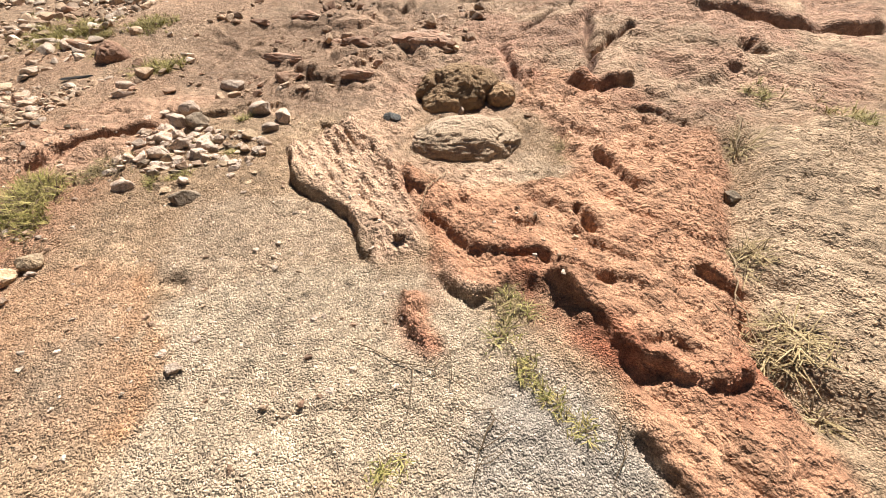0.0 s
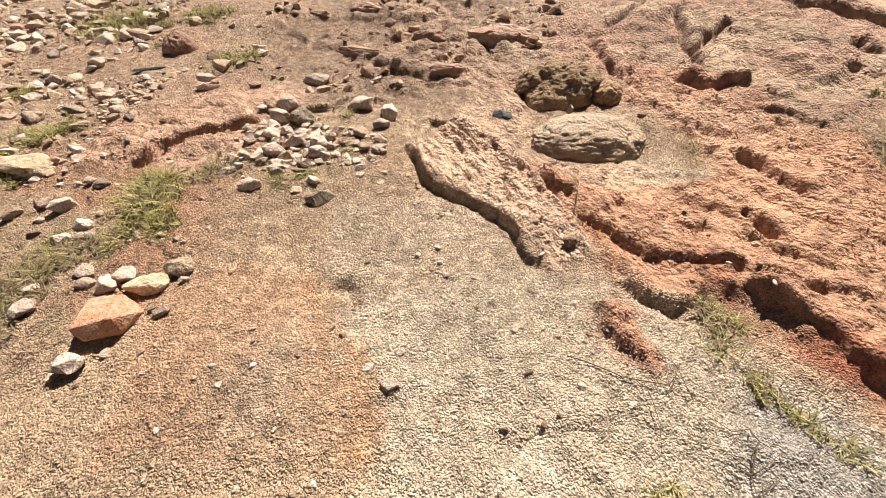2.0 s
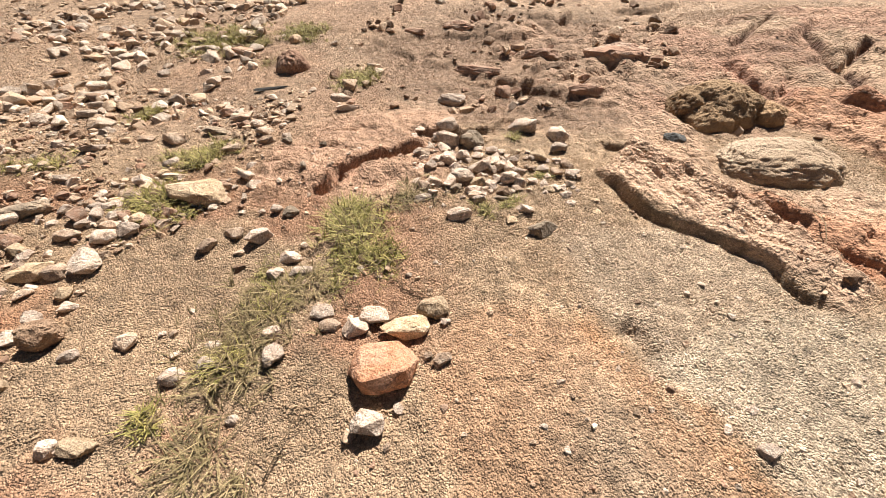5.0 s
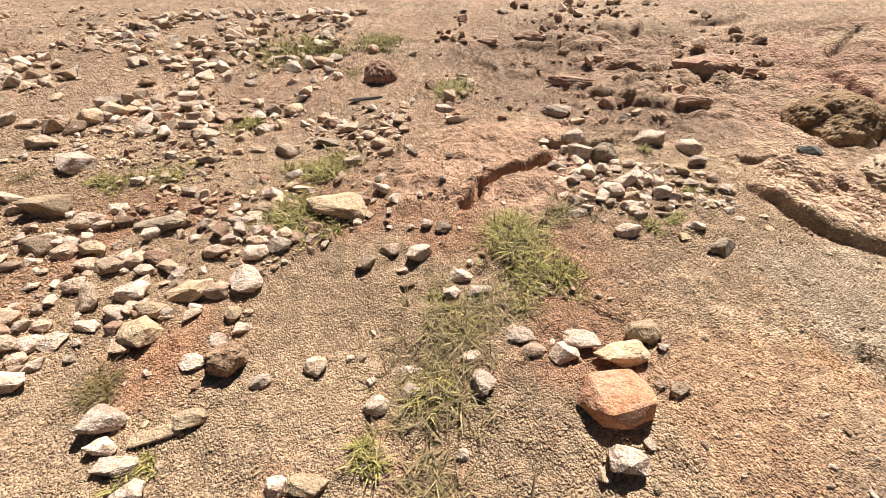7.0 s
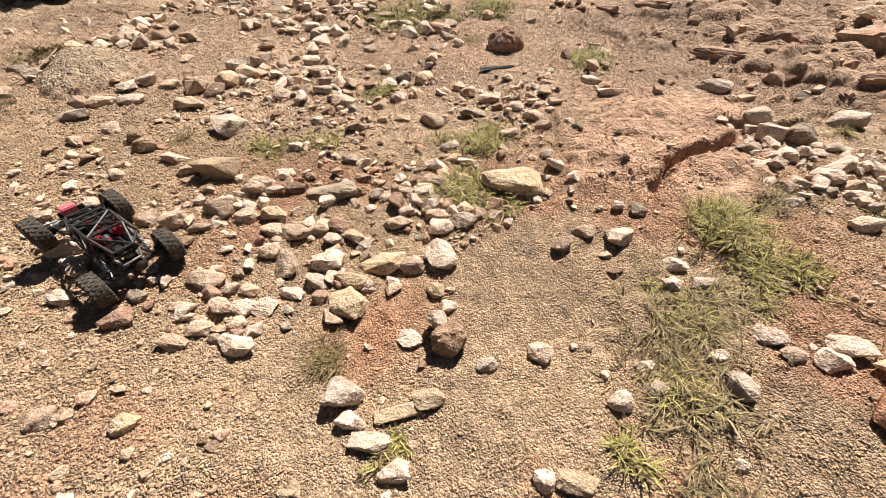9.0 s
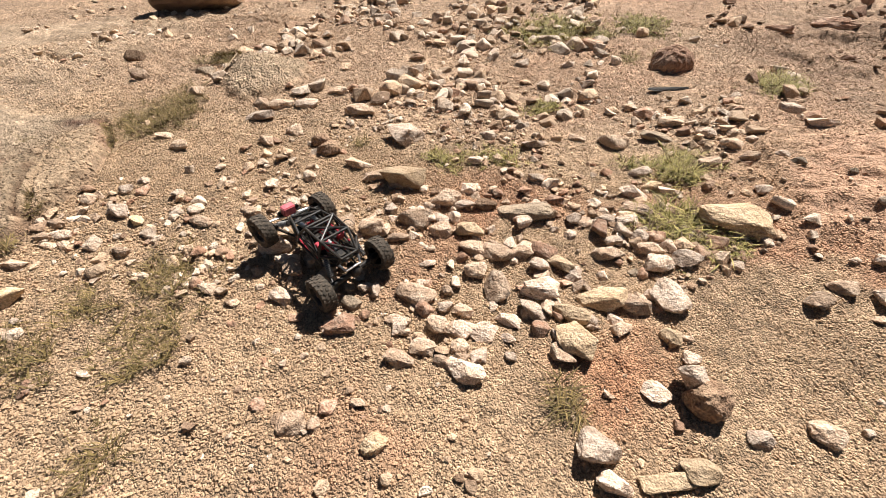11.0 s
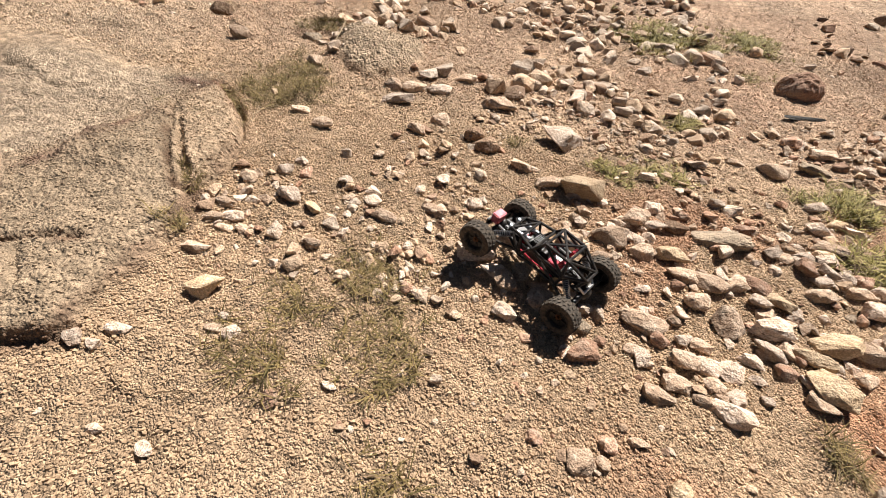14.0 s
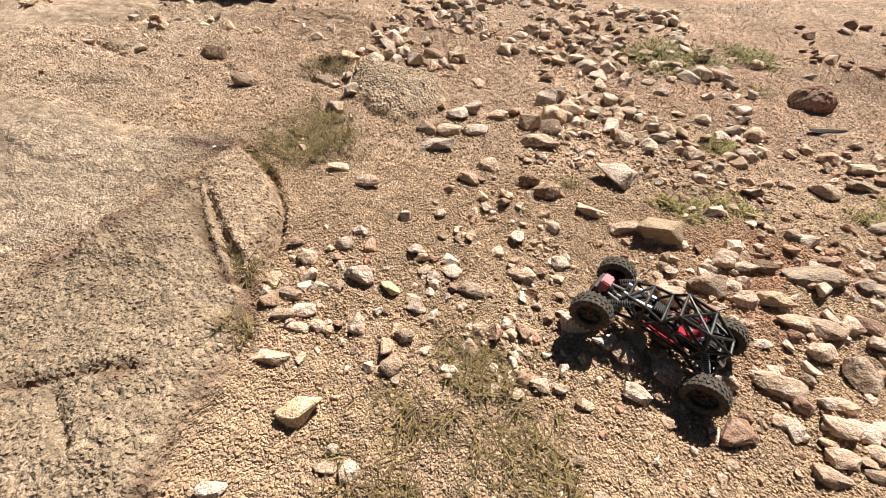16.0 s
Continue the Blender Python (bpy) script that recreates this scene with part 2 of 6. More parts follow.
PINK_ROCK = [(-1.05, 3.80), (0.46, 3.27), (3.39, 3.48), (1.74, 1.46), (1.25, 1.44), (1.05, 1.45), (0.81, 1.69), (0.69, 2.11), (0.43, 2.20), (0.31, 1.89), (-0.28, 1.94), (-0.63, 2.25)]
STREAKED_RIDGE = [(-0.70, 1.49), (-0.49, 1.78), (-0.24, 1.45), (-0.11, 1.08), (-0.11, 0.87), (-0.25, 0.83), (-0.41, 1.09), (-0.57, 1.21)]
PALE_SLAB = [(-0.82, 0.61), (-0.63, 0.72), (-0.18, 0.80), (-0.01, 0.77), (0.14, 0.53), (0.37, 0.37), (0.35, 0.15), (-0.73, 0.16), (-0.72, 0.35)]
PALE_SLAB_SIDE = [(-0.81, 0.71), (-0.51, 0.82), (-0.24, 0.82), (-0.07, 0.74), (-0.02, 0.49), (-0.17, 0.27), (-0.74, 0.27), (-0.77, 0.44), (-0.84, 0.64)]
ORANGE_SLAB = [(-1.41, 0.67), (-1.34, 0.78), (-1.11, 0.82), (-0.95, 0.77), (-0.85, 0.61), (-0.76, 0.46), (-0.73, 0.37), (-0.75, 0.27), (-1.30, 0.28), (-1.37, 0.43)]
GREY_STAIN = [(-1.04, 0.59), (-0.92, 0.52), (-0.85, 0.31), (-1.00, 0.31), (-1.08, 0.48)]
GREY_FLAT = [(-0.98, 1.11), (-0.64, 1.20), (-0.46, 1.14), (-0.30, 0.86), (-0.51, 0.82), (-0.81, 0.71), (-0.95, 0.83)]
PINK_MOUND = [(-2.13, 1.39), (-2.14, 1.75), (-1.88, 2.05), (-1.29, 2.13), (-1.30, 1.64), (-1.37, 1.37), (-1.68, 1.33)]
RED_SOIL = [(-2.83, 0.86), (-2.65, 0.88), (-2.70, 0.69), (-2.78, 0.68)]
RED_SOIL_SIDE = [(-2.87, 0.82), (-2.63, 0.96), (-2.53, 0.89), (-2.63, 0.71), (-2.78, 0.69)]
GRANITE_SLAB = [(-5.60, 0.55), (-5.27, 0.86), (-5.22, 0.94), (-5.18, 1.03), (-5.14, 1.14), (-5.06, 1.28), (-4.90, 1.10), (-4.78, 0.97), (-4.70, 0.90), (-4.63, 0.86), (-4.59, 0.78), (-4.58, 0.68), (-4.60, 0.56), (-4.59, 0.46), (-4.56, 0.40), (-4.60, 0.36), (-4.70, 0.33), (-5.00, 0.20), (-5.50, 0.20)]
GRANITE_BACK = [(-6.15, 1.38), (-5.85, 1.53), (-5.45, 1.60), (-5.15, 1.60), (-5.14, 1.35), (-5.20, 1.03), (-5.32, 0.86), (-5.70, 0.70)]
PALE_DIRT = [(-8.49, 3.14), (-6.22, 3.93), (-5.76, 2.40), (-5.59, 1.62), (-6.12, 1.37)]
RIGHT_SLAB = [(1.19, 1.36), (1.74, 1.46), (1.78, 1.35), (0.81, 0.14), (0.81, 0.21), (0.76, 0.37), (0.72, 0.46), (0.80, 0.66), (0.88, 0.87)]
RUGGED = [(-1.89, 3.35), (-1.09, 4.25), (-0.01, 3.61), (-0.04, 2.58), (-0.37, 1.94), (-0.76, 1.93), (-1.22, 1.95), (-1.64, 2.37)]
GREY_PATCH = [(0.05, 0.38), (0.21, 0.46), (0.35, 0.37), (0.37, 0.26), (0.37, 0.16), (-0.06, 0.16), (-0.01, 0.28)]
GRANITE_FIN = [(-5.08, 1.30), (-5.10, 1.56), (-4.95, 1.46), (-4.84, 1.37), (-4.72, 1.20), (-4.67, 1.04), (-4.67, 0.92), (-4.76, 0.99), (-4.88, 1.11)]
PALE_SAND = [(-0.02, 1.41), (0.22, 1.48), (0.39, 1.49), (0.49, 1.28), (0.33, 1.17), (0.12, 1.13), (-0.00, 1.24)]
TAN_ROCK = [(-0.56, 1.83), (-0.36, 2.06), (-0.17, 1.96), (-0.23, 1.52), (0.04, 1.39), (0.27, 1.38), (0.27, 1.22), (0.07, 1.08), (-0.01, 1.24), (-0.19, 1.16), (-0.34, 1.21), (-0.47, 1.43)]
RED_TONGUE = [(-0.17, 0.69), (-0.11, 0.68), (-0.05, 0.62), (-0.04, 0.50), (-0.09, 0.49), (-0.14, 0.56), (-0.17, 0.60)]

# ledges: line, height, reach of the raised side, raised side (+1: left of the line's way), depth of the groove at its foot
LEDGES = []


def ledge(line, high, reach, side, foot):
    LEDGES.append((line, high, reach, side, foot))


ledge([(-0.73, 1.52), (-0.68, 1.38), (-0.65, 1.27), (-0.57, 1.19), (-0.48, 1.14), (-0.39, 1.05), (-0.34, 0.95), (-0.31, 0.87), (-0.25, 0.81)], 0.030, 0.30, 1, 0.016)
ledge([(-0.66, 1.72), (-0.53, 1.70), (-0.44, 1.55), (-0.39, 1.46)], 0.030, 0.10, 1, 0.01)
ledge([(-1.86, 1.39), (-1.80, 1.45), (-1.77, 1.53), (-1.69, 1.59), (-1.57, 1.64), (-1.49, 1.70), (-1.42, 1.75)], 0.046, 0.17, 1, 0.010)
ledge([(-1.50, 1.85), (-1.30, 1.84), (-1.13, 1.85), (-1.04, 1.94), (-0.78, 1.96)], 0.032, 0.14, 1, 0.006)
ledge([(-2.29, 1.51), (-2.20, 1.58), (-2.13, 1.77), (-2.15, 2.27), (-2.02, 2.88), (-1.95, 2.91)], 0.030, 0.20, -1, 0.008)
ledge([(-1.27, 2.69), (-1.05, 2.65), (-0.83, 2.35), (-0.61, 2.28), (-0.43, 2.21)], 0.050, 0.16, 1, 0.01)
ledge([(-0.20, 1.35), (-0.17, 1.18), (-0.10, 1.04), (-0.01, 0.94), (0.05, 0.85), (0.14, 0.82), (0.24, 0.80), (0.30, 0.75), (0.35, 0.71), (0.41, 0.68), (0.46, 0.68), (0.50, 0.64), (0.57, 0.59)], 0.024, 0.14, 1, 0.012)
ledge([(0.24, 0.74), (0.28, 0.69), (0.32, 0.62), (0.36, 0.57), (0.38, 0.52), (0.40, 0.47), (0.43, 0.43), (0.48, 0.40), (0.53, 0.375), (0.58, 0.355), (0.63, 0.37), (0.69, 0.42)], 0.040, 0.18, 1, 0.010)
ledge([(0.43, 0.47), (0.51, 0.48), (0.53, 0.44), (0.60, 0.45)], 0.019, 0.06, 1, 0.010)
ledge([(0.38, 1.00), (0.40, 0.92), (0.43, 0.84), (0.48, 0.77), (0.56, 0.75)], 0.024, 0.10, 1, 0.010)
ledge([(0.68, 0.72), (0.75, 0.66), (0.80, 0.62)], 0.032, 0.06, 1, 0.012)
ledge([(0.73, 0.59), (0.74, 0.50)], 0.024, 0.06, 1, 0.010)
ledge([(0.36, 0.30), (0.38, 0.26), (0.40, 0.22), (0.43, 0.17), (0.47, 0.09)], 0.021, 0.20, 1, 0.006)
ledge([(0.59, 0.59), (0.65, 0.51)], 0.014, 0.05, 1, 0.007)
ledge([(-0.17, 0.68), (-0.16, 0.62), (-0.14, 0.55), (-0.10, 0.51), (-0.02, 0.51)], 0.008, 0.06, 1, 0.005)
ledge([(-0.07, 0.77), (-0.01, 0.70), (0.05, 0.65), (0.12, 0.68), (0.17, 0.72)], 0.027, 0.10, 1, 0.008)
ledge([(0.33, 2.62), (0.36, 2.35), (0.40, 2.16), (0.48, 2.20), (0.58, 2.38)], 0.045, 0.18, 1, 0.020)
ledge([(0.60, 2.02), (0.68, 1.90), (0.71, 1.88), (0.80, 1.91), (0.93, 1.89)], 0.056, 0.16, 1, 0.020)
ledge([(1.40, 2.72), (1.63, 2.64), (1.79, 2.56), (2.00, 2.50), (2.20, 2.52), (2.34, 2.47), (2.46, 2.46), (2.71, 2.56)], 0.068, 0.40, 1, 0.030)
ledge([(1.53, 2.18), (1.58, 2.10), (1.66, 2.09)], 0.038, 0.10, 1, 0.030)
ledge([(0.56, 1.40), (0.61, 1.26), (0.62, 1.14), (0.65, 1.05)], 0.027, 0.10, 1, 0.012)
ledge([(0.18, 0.99), (0.23, 0.94), (0.29, 0.97)], 0.027, 0.07, 1, 0.012)
ledge([(1.14, 2.04), (1.33, 1.97), (1.48, 1.94)], 0.019, 0.12, 1, 0.010)
ledge([(0.60, 1.78), (0.79, 1.70), (0.91, 1.62), (1.00, 1.45)], 0.026, 0.16, 1, 0.008)
ledge([(-0.46, 0.30), (-0.35, 0.34), (-0.25, 0.35), (-0.12, 0.38)], 0.007, 0.10, 1, 0.004)
ledge([(-5.17, 0.84), (-5.17, 0.95), (-5.16, 1.05), (-5.15, 1.14), (-5.12, 1.26), (-5.06, 1.30)], 0.030, 0.20, -1, 0.014)
ledge([(-0.21, 1.36), (-0.20, 1.26), (-0.16, 1.18), (-0.08, 1.16)], 0.034, 0.10, 1, 0.010)
ledge([(-0.65, 3.88), (-0.49, 3.76), (-0.34, 3.68), (-0.21, 3.83)], 0.052, 0.16, 1, 0.02)
ledge([(-1.40, 3.57), (-1.23, 3.53), (-0.96, 3.53)], 0.038, 0.14, 1, 0.02)
ledge([(-1.04, 2.62), (-0.92, 2.54), (-0.83, 2.32)], 0.035, 0.16, 1, 0.02)
ledge([(-0.69, 2.26), (-0.58, 2.20), (-0.42, 2.17)], 0.035, 0.12, 1, 0.02)
ledge([(-0.18, 2.69), (-0.16, 2.60), (-0.01, 2.60)], 0.035, 0.14, 1, 0.02)
ledge([(0.03, 3.78), (0.30, 3.73), (0.69, 3.90)], 0.042, 0.25, 1, 0.03)
ledge([(-0.98, 3.22), (-0.78, 3.23), (-0.60, 3.13)], 0.045, 0.16, 1, 0.02)
ledge([(-0.68, 3.02), (-0.53, 2.91), (-0.35, 2.93)], 0.045, 0.16, 1, 0.02)
# open joints and pits: line, depth, width
CRACKS = []


def crack(line, deep, wide):
    CRACKS.append((line, deep, wide))


crack([(-1.86, 1.39), (-1.80, 1.45), (-1.77, 1.53), (-1.69, 1.59), (-1.57, 1.64), (-1.49, 1.70), (-1.42, 1.75)], 0.036, 0.012)
crack([(1.11, 1.34), (0.97, 1.05), (0.83, 0.78), (0.77, 0.59), (0.72, 0.46), (0.76, 0.37), (0.79, 0.28), (0.78, 0.20)], 0.05, 0.06)
crack([(-0.88, 0.76), (-0.84, 0.73), (-0.83, 0.67)], 0.035, 0.03)
crack([(0.92, 2.80), (0.89, 2.68), (0.84, 2.49), (0.81, 2.34), (0.81, 2.26), (0.74, 2.04)], 0.060, 0.020)
crack([(0.81, 2.32), (0.93, 2.41), (1.12, 2.56)], 0.060, 0.022)
crack([(0.47, 2.77), (0.52, 2.81), (0.69, 2.95), (0.90, 3.13)], 0.050, 0.020)
crack([(1.60, 2.22), (1.58, 2.14), (1.61, 2.10)], 0.080, 0.040)
crack([(0.42, 1.02), (0.43, 0.94), (0.45, 0.88)], 0.040, 0.016)
crack([(-5.08, 1.29), (-5.00, 1.19), (-4.92, 1.09), (-4.80, 0.96), (-4.71, 0.88), (-4.64, 0.89)], 0.024, 0.012)
crack([(-5.10, 1.57), (-4.95, 1.46), (-4.84, 1.37), (-4.72, 1.20), (-4.67, 1.04), (-4.66, 0.90)], 0.050, 0.016)
crack([(-0.62, 1.55), (-0.50, 1.36), (-0.38, 1.20), (-0.27, 1.02), (-0.17, 0.90)], 0.014, 0.012)
crack([(-0.52, 1.66), (-0.38, 1.46), (-0.27, 1.28), (-0.20, 1.12), (-0.14, 0.98)], 0.016, 0.012)
crack([(-0.66, 1.42), (-0.55, 1.26), (-0.43, 1.15), (-0.34, 1.02)], 0.012, 0.010)
crack([(-4.66, 0.90), (-4.62, 0.82), (-4.59, 0.74), (-4.58, 0.64), (-4.60, 0.54), (-4.59, 0.44), (-4.56, 0.38), (-4.64, 0.34), (-4.76, 0.31)], 0.008, 0.010)
crack([(-4.98, 0.52), (-4.92, 0.54), (-4.86, 0.57), (-4.79, 0.60), (-4.74, 0.61)], 0.022, 0.012)
crack([(-4.89, 0.54), (-4.80, 0.47), (-4.75, 0.43)], 0.022, 0.012)
crack([(-5.27, 0.86), (-5.22, 0.94), (-5.18, 1.03), (-5.14, 1.14), (-5.09, 1.30), (-5.12, 1.50)], 0.030, 0.018)


# streaks of another colour along joints, some painted shade: line, colour, width, strength
STAINS_AND_SHADE = []


def streak(line, colour, wide, much):
    STAINS_AND_SHADE.append((line, colour, wide, much))


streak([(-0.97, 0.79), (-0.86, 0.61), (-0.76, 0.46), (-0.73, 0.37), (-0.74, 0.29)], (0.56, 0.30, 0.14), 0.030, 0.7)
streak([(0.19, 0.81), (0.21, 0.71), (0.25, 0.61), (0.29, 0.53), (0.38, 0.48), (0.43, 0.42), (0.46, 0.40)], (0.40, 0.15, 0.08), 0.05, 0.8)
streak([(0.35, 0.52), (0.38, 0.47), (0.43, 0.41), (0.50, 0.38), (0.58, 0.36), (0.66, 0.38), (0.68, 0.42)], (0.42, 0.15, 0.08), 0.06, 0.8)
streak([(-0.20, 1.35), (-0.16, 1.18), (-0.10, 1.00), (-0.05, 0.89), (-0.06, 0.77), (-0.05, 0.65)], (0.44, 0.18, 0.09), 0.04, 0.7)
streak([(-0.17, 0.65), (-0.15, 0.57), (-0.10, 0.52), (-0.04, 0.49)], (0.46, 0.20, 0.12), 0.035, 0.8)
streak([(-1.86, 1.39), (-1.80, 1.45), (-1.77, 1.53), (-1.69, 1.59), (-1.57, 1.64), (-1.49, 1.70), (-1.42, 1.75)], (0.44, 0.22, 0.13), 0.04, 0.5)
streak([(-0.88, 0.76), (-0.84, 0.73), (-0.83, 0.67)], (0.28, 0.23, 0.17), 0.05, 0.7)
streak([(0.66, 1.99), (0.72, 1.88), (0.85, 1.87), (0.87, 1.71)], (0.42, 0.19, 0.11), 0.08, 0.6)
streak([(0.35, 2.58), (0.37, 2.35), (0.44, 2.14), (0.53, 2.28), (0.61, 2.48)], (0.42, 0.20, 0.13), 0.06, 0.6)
# brown band behind the granite slab, the step's shaded face painted into its colour
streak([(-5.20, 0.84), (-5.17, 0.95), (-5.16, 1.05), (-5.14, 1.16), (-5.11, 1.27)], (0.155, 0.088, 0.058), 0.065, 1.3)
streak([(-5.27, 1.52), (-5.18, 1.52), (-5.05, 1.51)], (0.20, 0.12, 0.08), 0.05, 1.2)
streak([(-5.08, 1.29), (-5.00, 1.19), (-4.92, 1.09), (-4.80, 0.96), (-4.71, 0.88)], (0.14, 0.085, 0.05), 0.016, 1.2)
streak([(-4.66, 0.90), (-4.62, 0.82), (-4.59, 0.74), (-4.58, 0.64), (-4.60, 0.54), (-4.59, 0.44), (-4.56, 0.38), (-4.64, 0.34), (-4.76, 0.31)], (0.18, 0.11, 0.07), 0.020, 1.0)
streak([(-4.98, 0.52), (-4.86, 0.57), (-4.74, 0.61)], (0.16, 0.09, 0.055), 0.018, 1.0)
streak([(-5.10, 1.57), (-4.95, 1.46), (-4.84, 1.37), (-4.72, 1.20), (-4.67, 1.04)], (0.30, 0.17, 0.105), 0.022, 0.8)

# shade inside the far cracks and pit, darkened in the colour to define them
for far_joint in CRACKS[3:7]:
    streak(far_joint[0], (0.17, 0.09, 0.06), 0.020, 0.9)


def blocks(x, y, size, seed):
    """Uneven blocks, as jointed rock has them: the distance to the nearest joint and a number for each block."""
    u, v = (x + 0.16 * fbm(x * 3, y * 3, 3, seed)) / (size * 1.5), (y + 0.16 * fbm(x * 3, y * 3, 3, seed + 5)) / size
    iu, iv = np.floor(u), np.floor(v)
    first, second, tone = np.full(x.shape, 9.0), np.full(x.shape, 9.0), np.zeros(x.shape)
    for a in (-1, 0, 1):
        for b in (-1, 0, 1):
            d = np.hypot(iu + a + lattice(iu + a, iv + b, seed) - u, iv + b + lattice(iu + a, iv + b, seed + 1) - v)
            tone = np.where(d < first, lattice(iu + a, iv + b, seed + 2), tone)
            second = np.minimum(np.maximum(first, d), second)
            first = np.minimum(first, d)
    return (second - first) * size * 0.5, tone


# broad rises and hollows of the ground: x, y, height
RISES = [(-2.4, 0.6, -0.044), (-0.4, 1.4, -0.025), (-1.2, 3, -0.063), (-6.4, 1.8, 0.086), (1.6, 2.6, 0.058), (-2.8, 2.2, -0.059), (0, 1.4, -0.025), (-3.6, 0.6, -0.043), (-2, 0.2, -0.05), (1.6, 1, 0.034), (0.4, 0.2, -0.067), (-0.8, 3, -0.057), (-4.8, 2.2, 0.033), (1.2, 3, 0.049), (0.4, 1.8, -0.06), (-6, 0.6, -0.063), (-3.6, 2.6, -0.025), (-6.8, 1.8, 0.061), (1.2, 0.6, 0.047), (1.2, 2.6, 0.046), (-4.4, 1, 0.015), (-2, 0.6, -0.037)]


def swell(x, y):
    """The lie of the land, without ledges and grain."""
    return 0.055 + sum(h * np.exp(-((x - a) ** 2 + (y - b) ** 2) / 0.72) for a, b, h in RISES)


def terrain(x, y):
    """Height, colour and grit of the ground at plan points."""
    red = np.maximum(in_zone(x, y, RED_ROCK, 0.03, 0.05), in_zone(x, y, RED_TONGUE, 0.025))
    pink, ridge = in_zone(x, y, PINK_ROCK, 0.12), in_zone(x, y, STREAKED_RIDGE, 0.03)
    pale = np.maximum(in_zone(x, y, PALE_SLAB, 0.06), in_zone(x, y, PALE_SLAB_SIDE, 0.06))
    orange, stain, flat = in_zone(x, y, ORANGE_SLAB, 0.03), in_zone(x, y, GREY_STAIN, 0.12), in_zone(x, y, GREY_FLAT, 0.06)
    mound, soil = in_zone(x, y, PINK_MOUND, 0.06), np.maximum(in_zone(x, y, RED_SOIL, 0.1), in_zone(x, y, RED_SOIL_SIDE, 0.1))
    slab, back = in_zone(x, y, GRANITE_SLAB, 0.012, 0.03), in_zone(x, y, GRANITE_BACK, 0.08)
    sand, tan = in_zone(x, y, PALE_SAND, 0.06), in_zone(x, y, TAN_ROCK, 0.06)
    rug, patch = in_zone(x, y, RUGGED, 0.15), in_zone(x, y, GREY_PATCH, 0.08)
    dirt, right = in_zone(x, y, PALE_DIRT, 0.3), in_zone(x, y, RIGHT_SLAB, 0.05)
    z = swell(x, y)
    red, pink = red * (1 - 0.8 * sand), pink * (1 - 0.8 * sand)
    rock = np.clip(red + pink + ridge + 0.8 * tan + mound * 0.7 + right * 0.7, 0, 1)
    smooth_rock = np.clip(slab + back + orange + flat * 0.6, 0, 1)
    # lumps of the loose ground, folds of the rock, streaks along its grain
    near = 1 / (1 + (np.hypot(x + 1.8, y - 1) / 9) ** 2)
    z = z + near * 0.020 * fbm(x * 2.3, y * 2.3, 4, 3) + near * 0.014 * fbm(x * 13, y * 13, 2, 11) * (1 - 0.6 * smooth_rock)
    along, across = 0.58 * x - 0.81 * y, 0.81 * x + 0.58 * y
    bend = 0.05 * fbm(x * 3, y * 3, 3, 19)
    bulge = np.abs(fbm(along * 1.7, (across + bend) * 6.0, 2, 23))
    thin = np.abs(fbm(along * 4.5, (across + bend) * 20, 2, 29))
    z = z + near * (0.078 * red + 0.035 * ridge + 0.055 * pink + 0.05 * tan + 0.04 * right + 0.03 * mound) * np.minimum(bulge, 0.4)
    z = z + near * (0.016 * red + 0.045 * ridge + 0.010 * pink + 0.030 * tan + 0.02 * right + 0.018 * mound) * np.minimum(thin, 0.35)
    fine = np.abs(fbm(along * 6, (across + bend) * 44, 2, 31))
    z = z + near * (0.006 * red + 0.034 * ridge + 0.004 * pink + 0.008 * right) * np.minimum(fine, 0.35)
    hu, hv = (-0.574 * (x + 4.62) + 0.819 * (y - 2.24)) / 0.38, (0.819 * (x + 4.62) + 0.574 * (y - 2.24)) / 0.25
    dome = np.clip(1 - hu ** 2 - hv ** 2 + 0.5 * fbm(x * 5, y * 5, 3, 77), 0, 1)
    hump = ease(dome * 3)
    z = z + 0.085 * dome ** 0.7 + hump * 0.02 * np.abs(fbm(hu * 3, hv * 9, 3, 79))
    fin = in_zone(x, y, GRANITE_FIN, 0.012, 0.03)
    z = z - 0.005 * (in_zone(x, y, GRANITE_SLAB, 0.03, 0.03) + in_zone(x, y, GRANITE_FIN, 0.03, 0.03)) * (1 - np.maximum(slab, fin)) + 0.029 * slab + 0.045 * in_zone(x, y, GRANITE_SLAB, 0.16, 0.03) + 0.028 * fin + 0.030 * in_zone(x, y, GRANITE_FIN, 0.10, 0.03) + 0.03 * in_zone(x, y, GRANITE_BACK, 0.10)
    z = z + rock * near * (0.014 * fbm(x * 9, y * 9, 3, 37) + 0.016 * np.minimum(np.abs(fbm(along * 8, across * 13, 1, 43)), 0.4))
    coarse = np.clip(rock + 0.6 * rug + 0.7 * sand + 0.35 * (slab + fin) + 0.5 * back, 0, 1)
    z = z + near * (0.0050 + 0.0060 * coarse + 0.0060 * red) * (fbm(x * 26, y * 30, 3, 141) + 0.5 * np.abs(fbm(x * 17, y * 21, 2, 143)))
    edge, tone = blocks(x, y, 0.46, 7)
    z = z + pink * near * (0.05 * fbm(x * 2.1, y * 3.4, 4, 71) + 0.028 * (tone - 0.5) * ease(edge / 0.06) - 0.022 * np.exp(-(edge / 0.028) ** 2))
    edge3, tone3 = blocks(x, y, 0.19, 13)
    z = z + rug * (0.045 * (tone3 - 0.3) * ease(edge3 / 0.060) - 0.018 * np.exp(-(edge3 / 0.026) ** 2))
    edge2, tone2 = blocks(x, y, 0.16, 9)
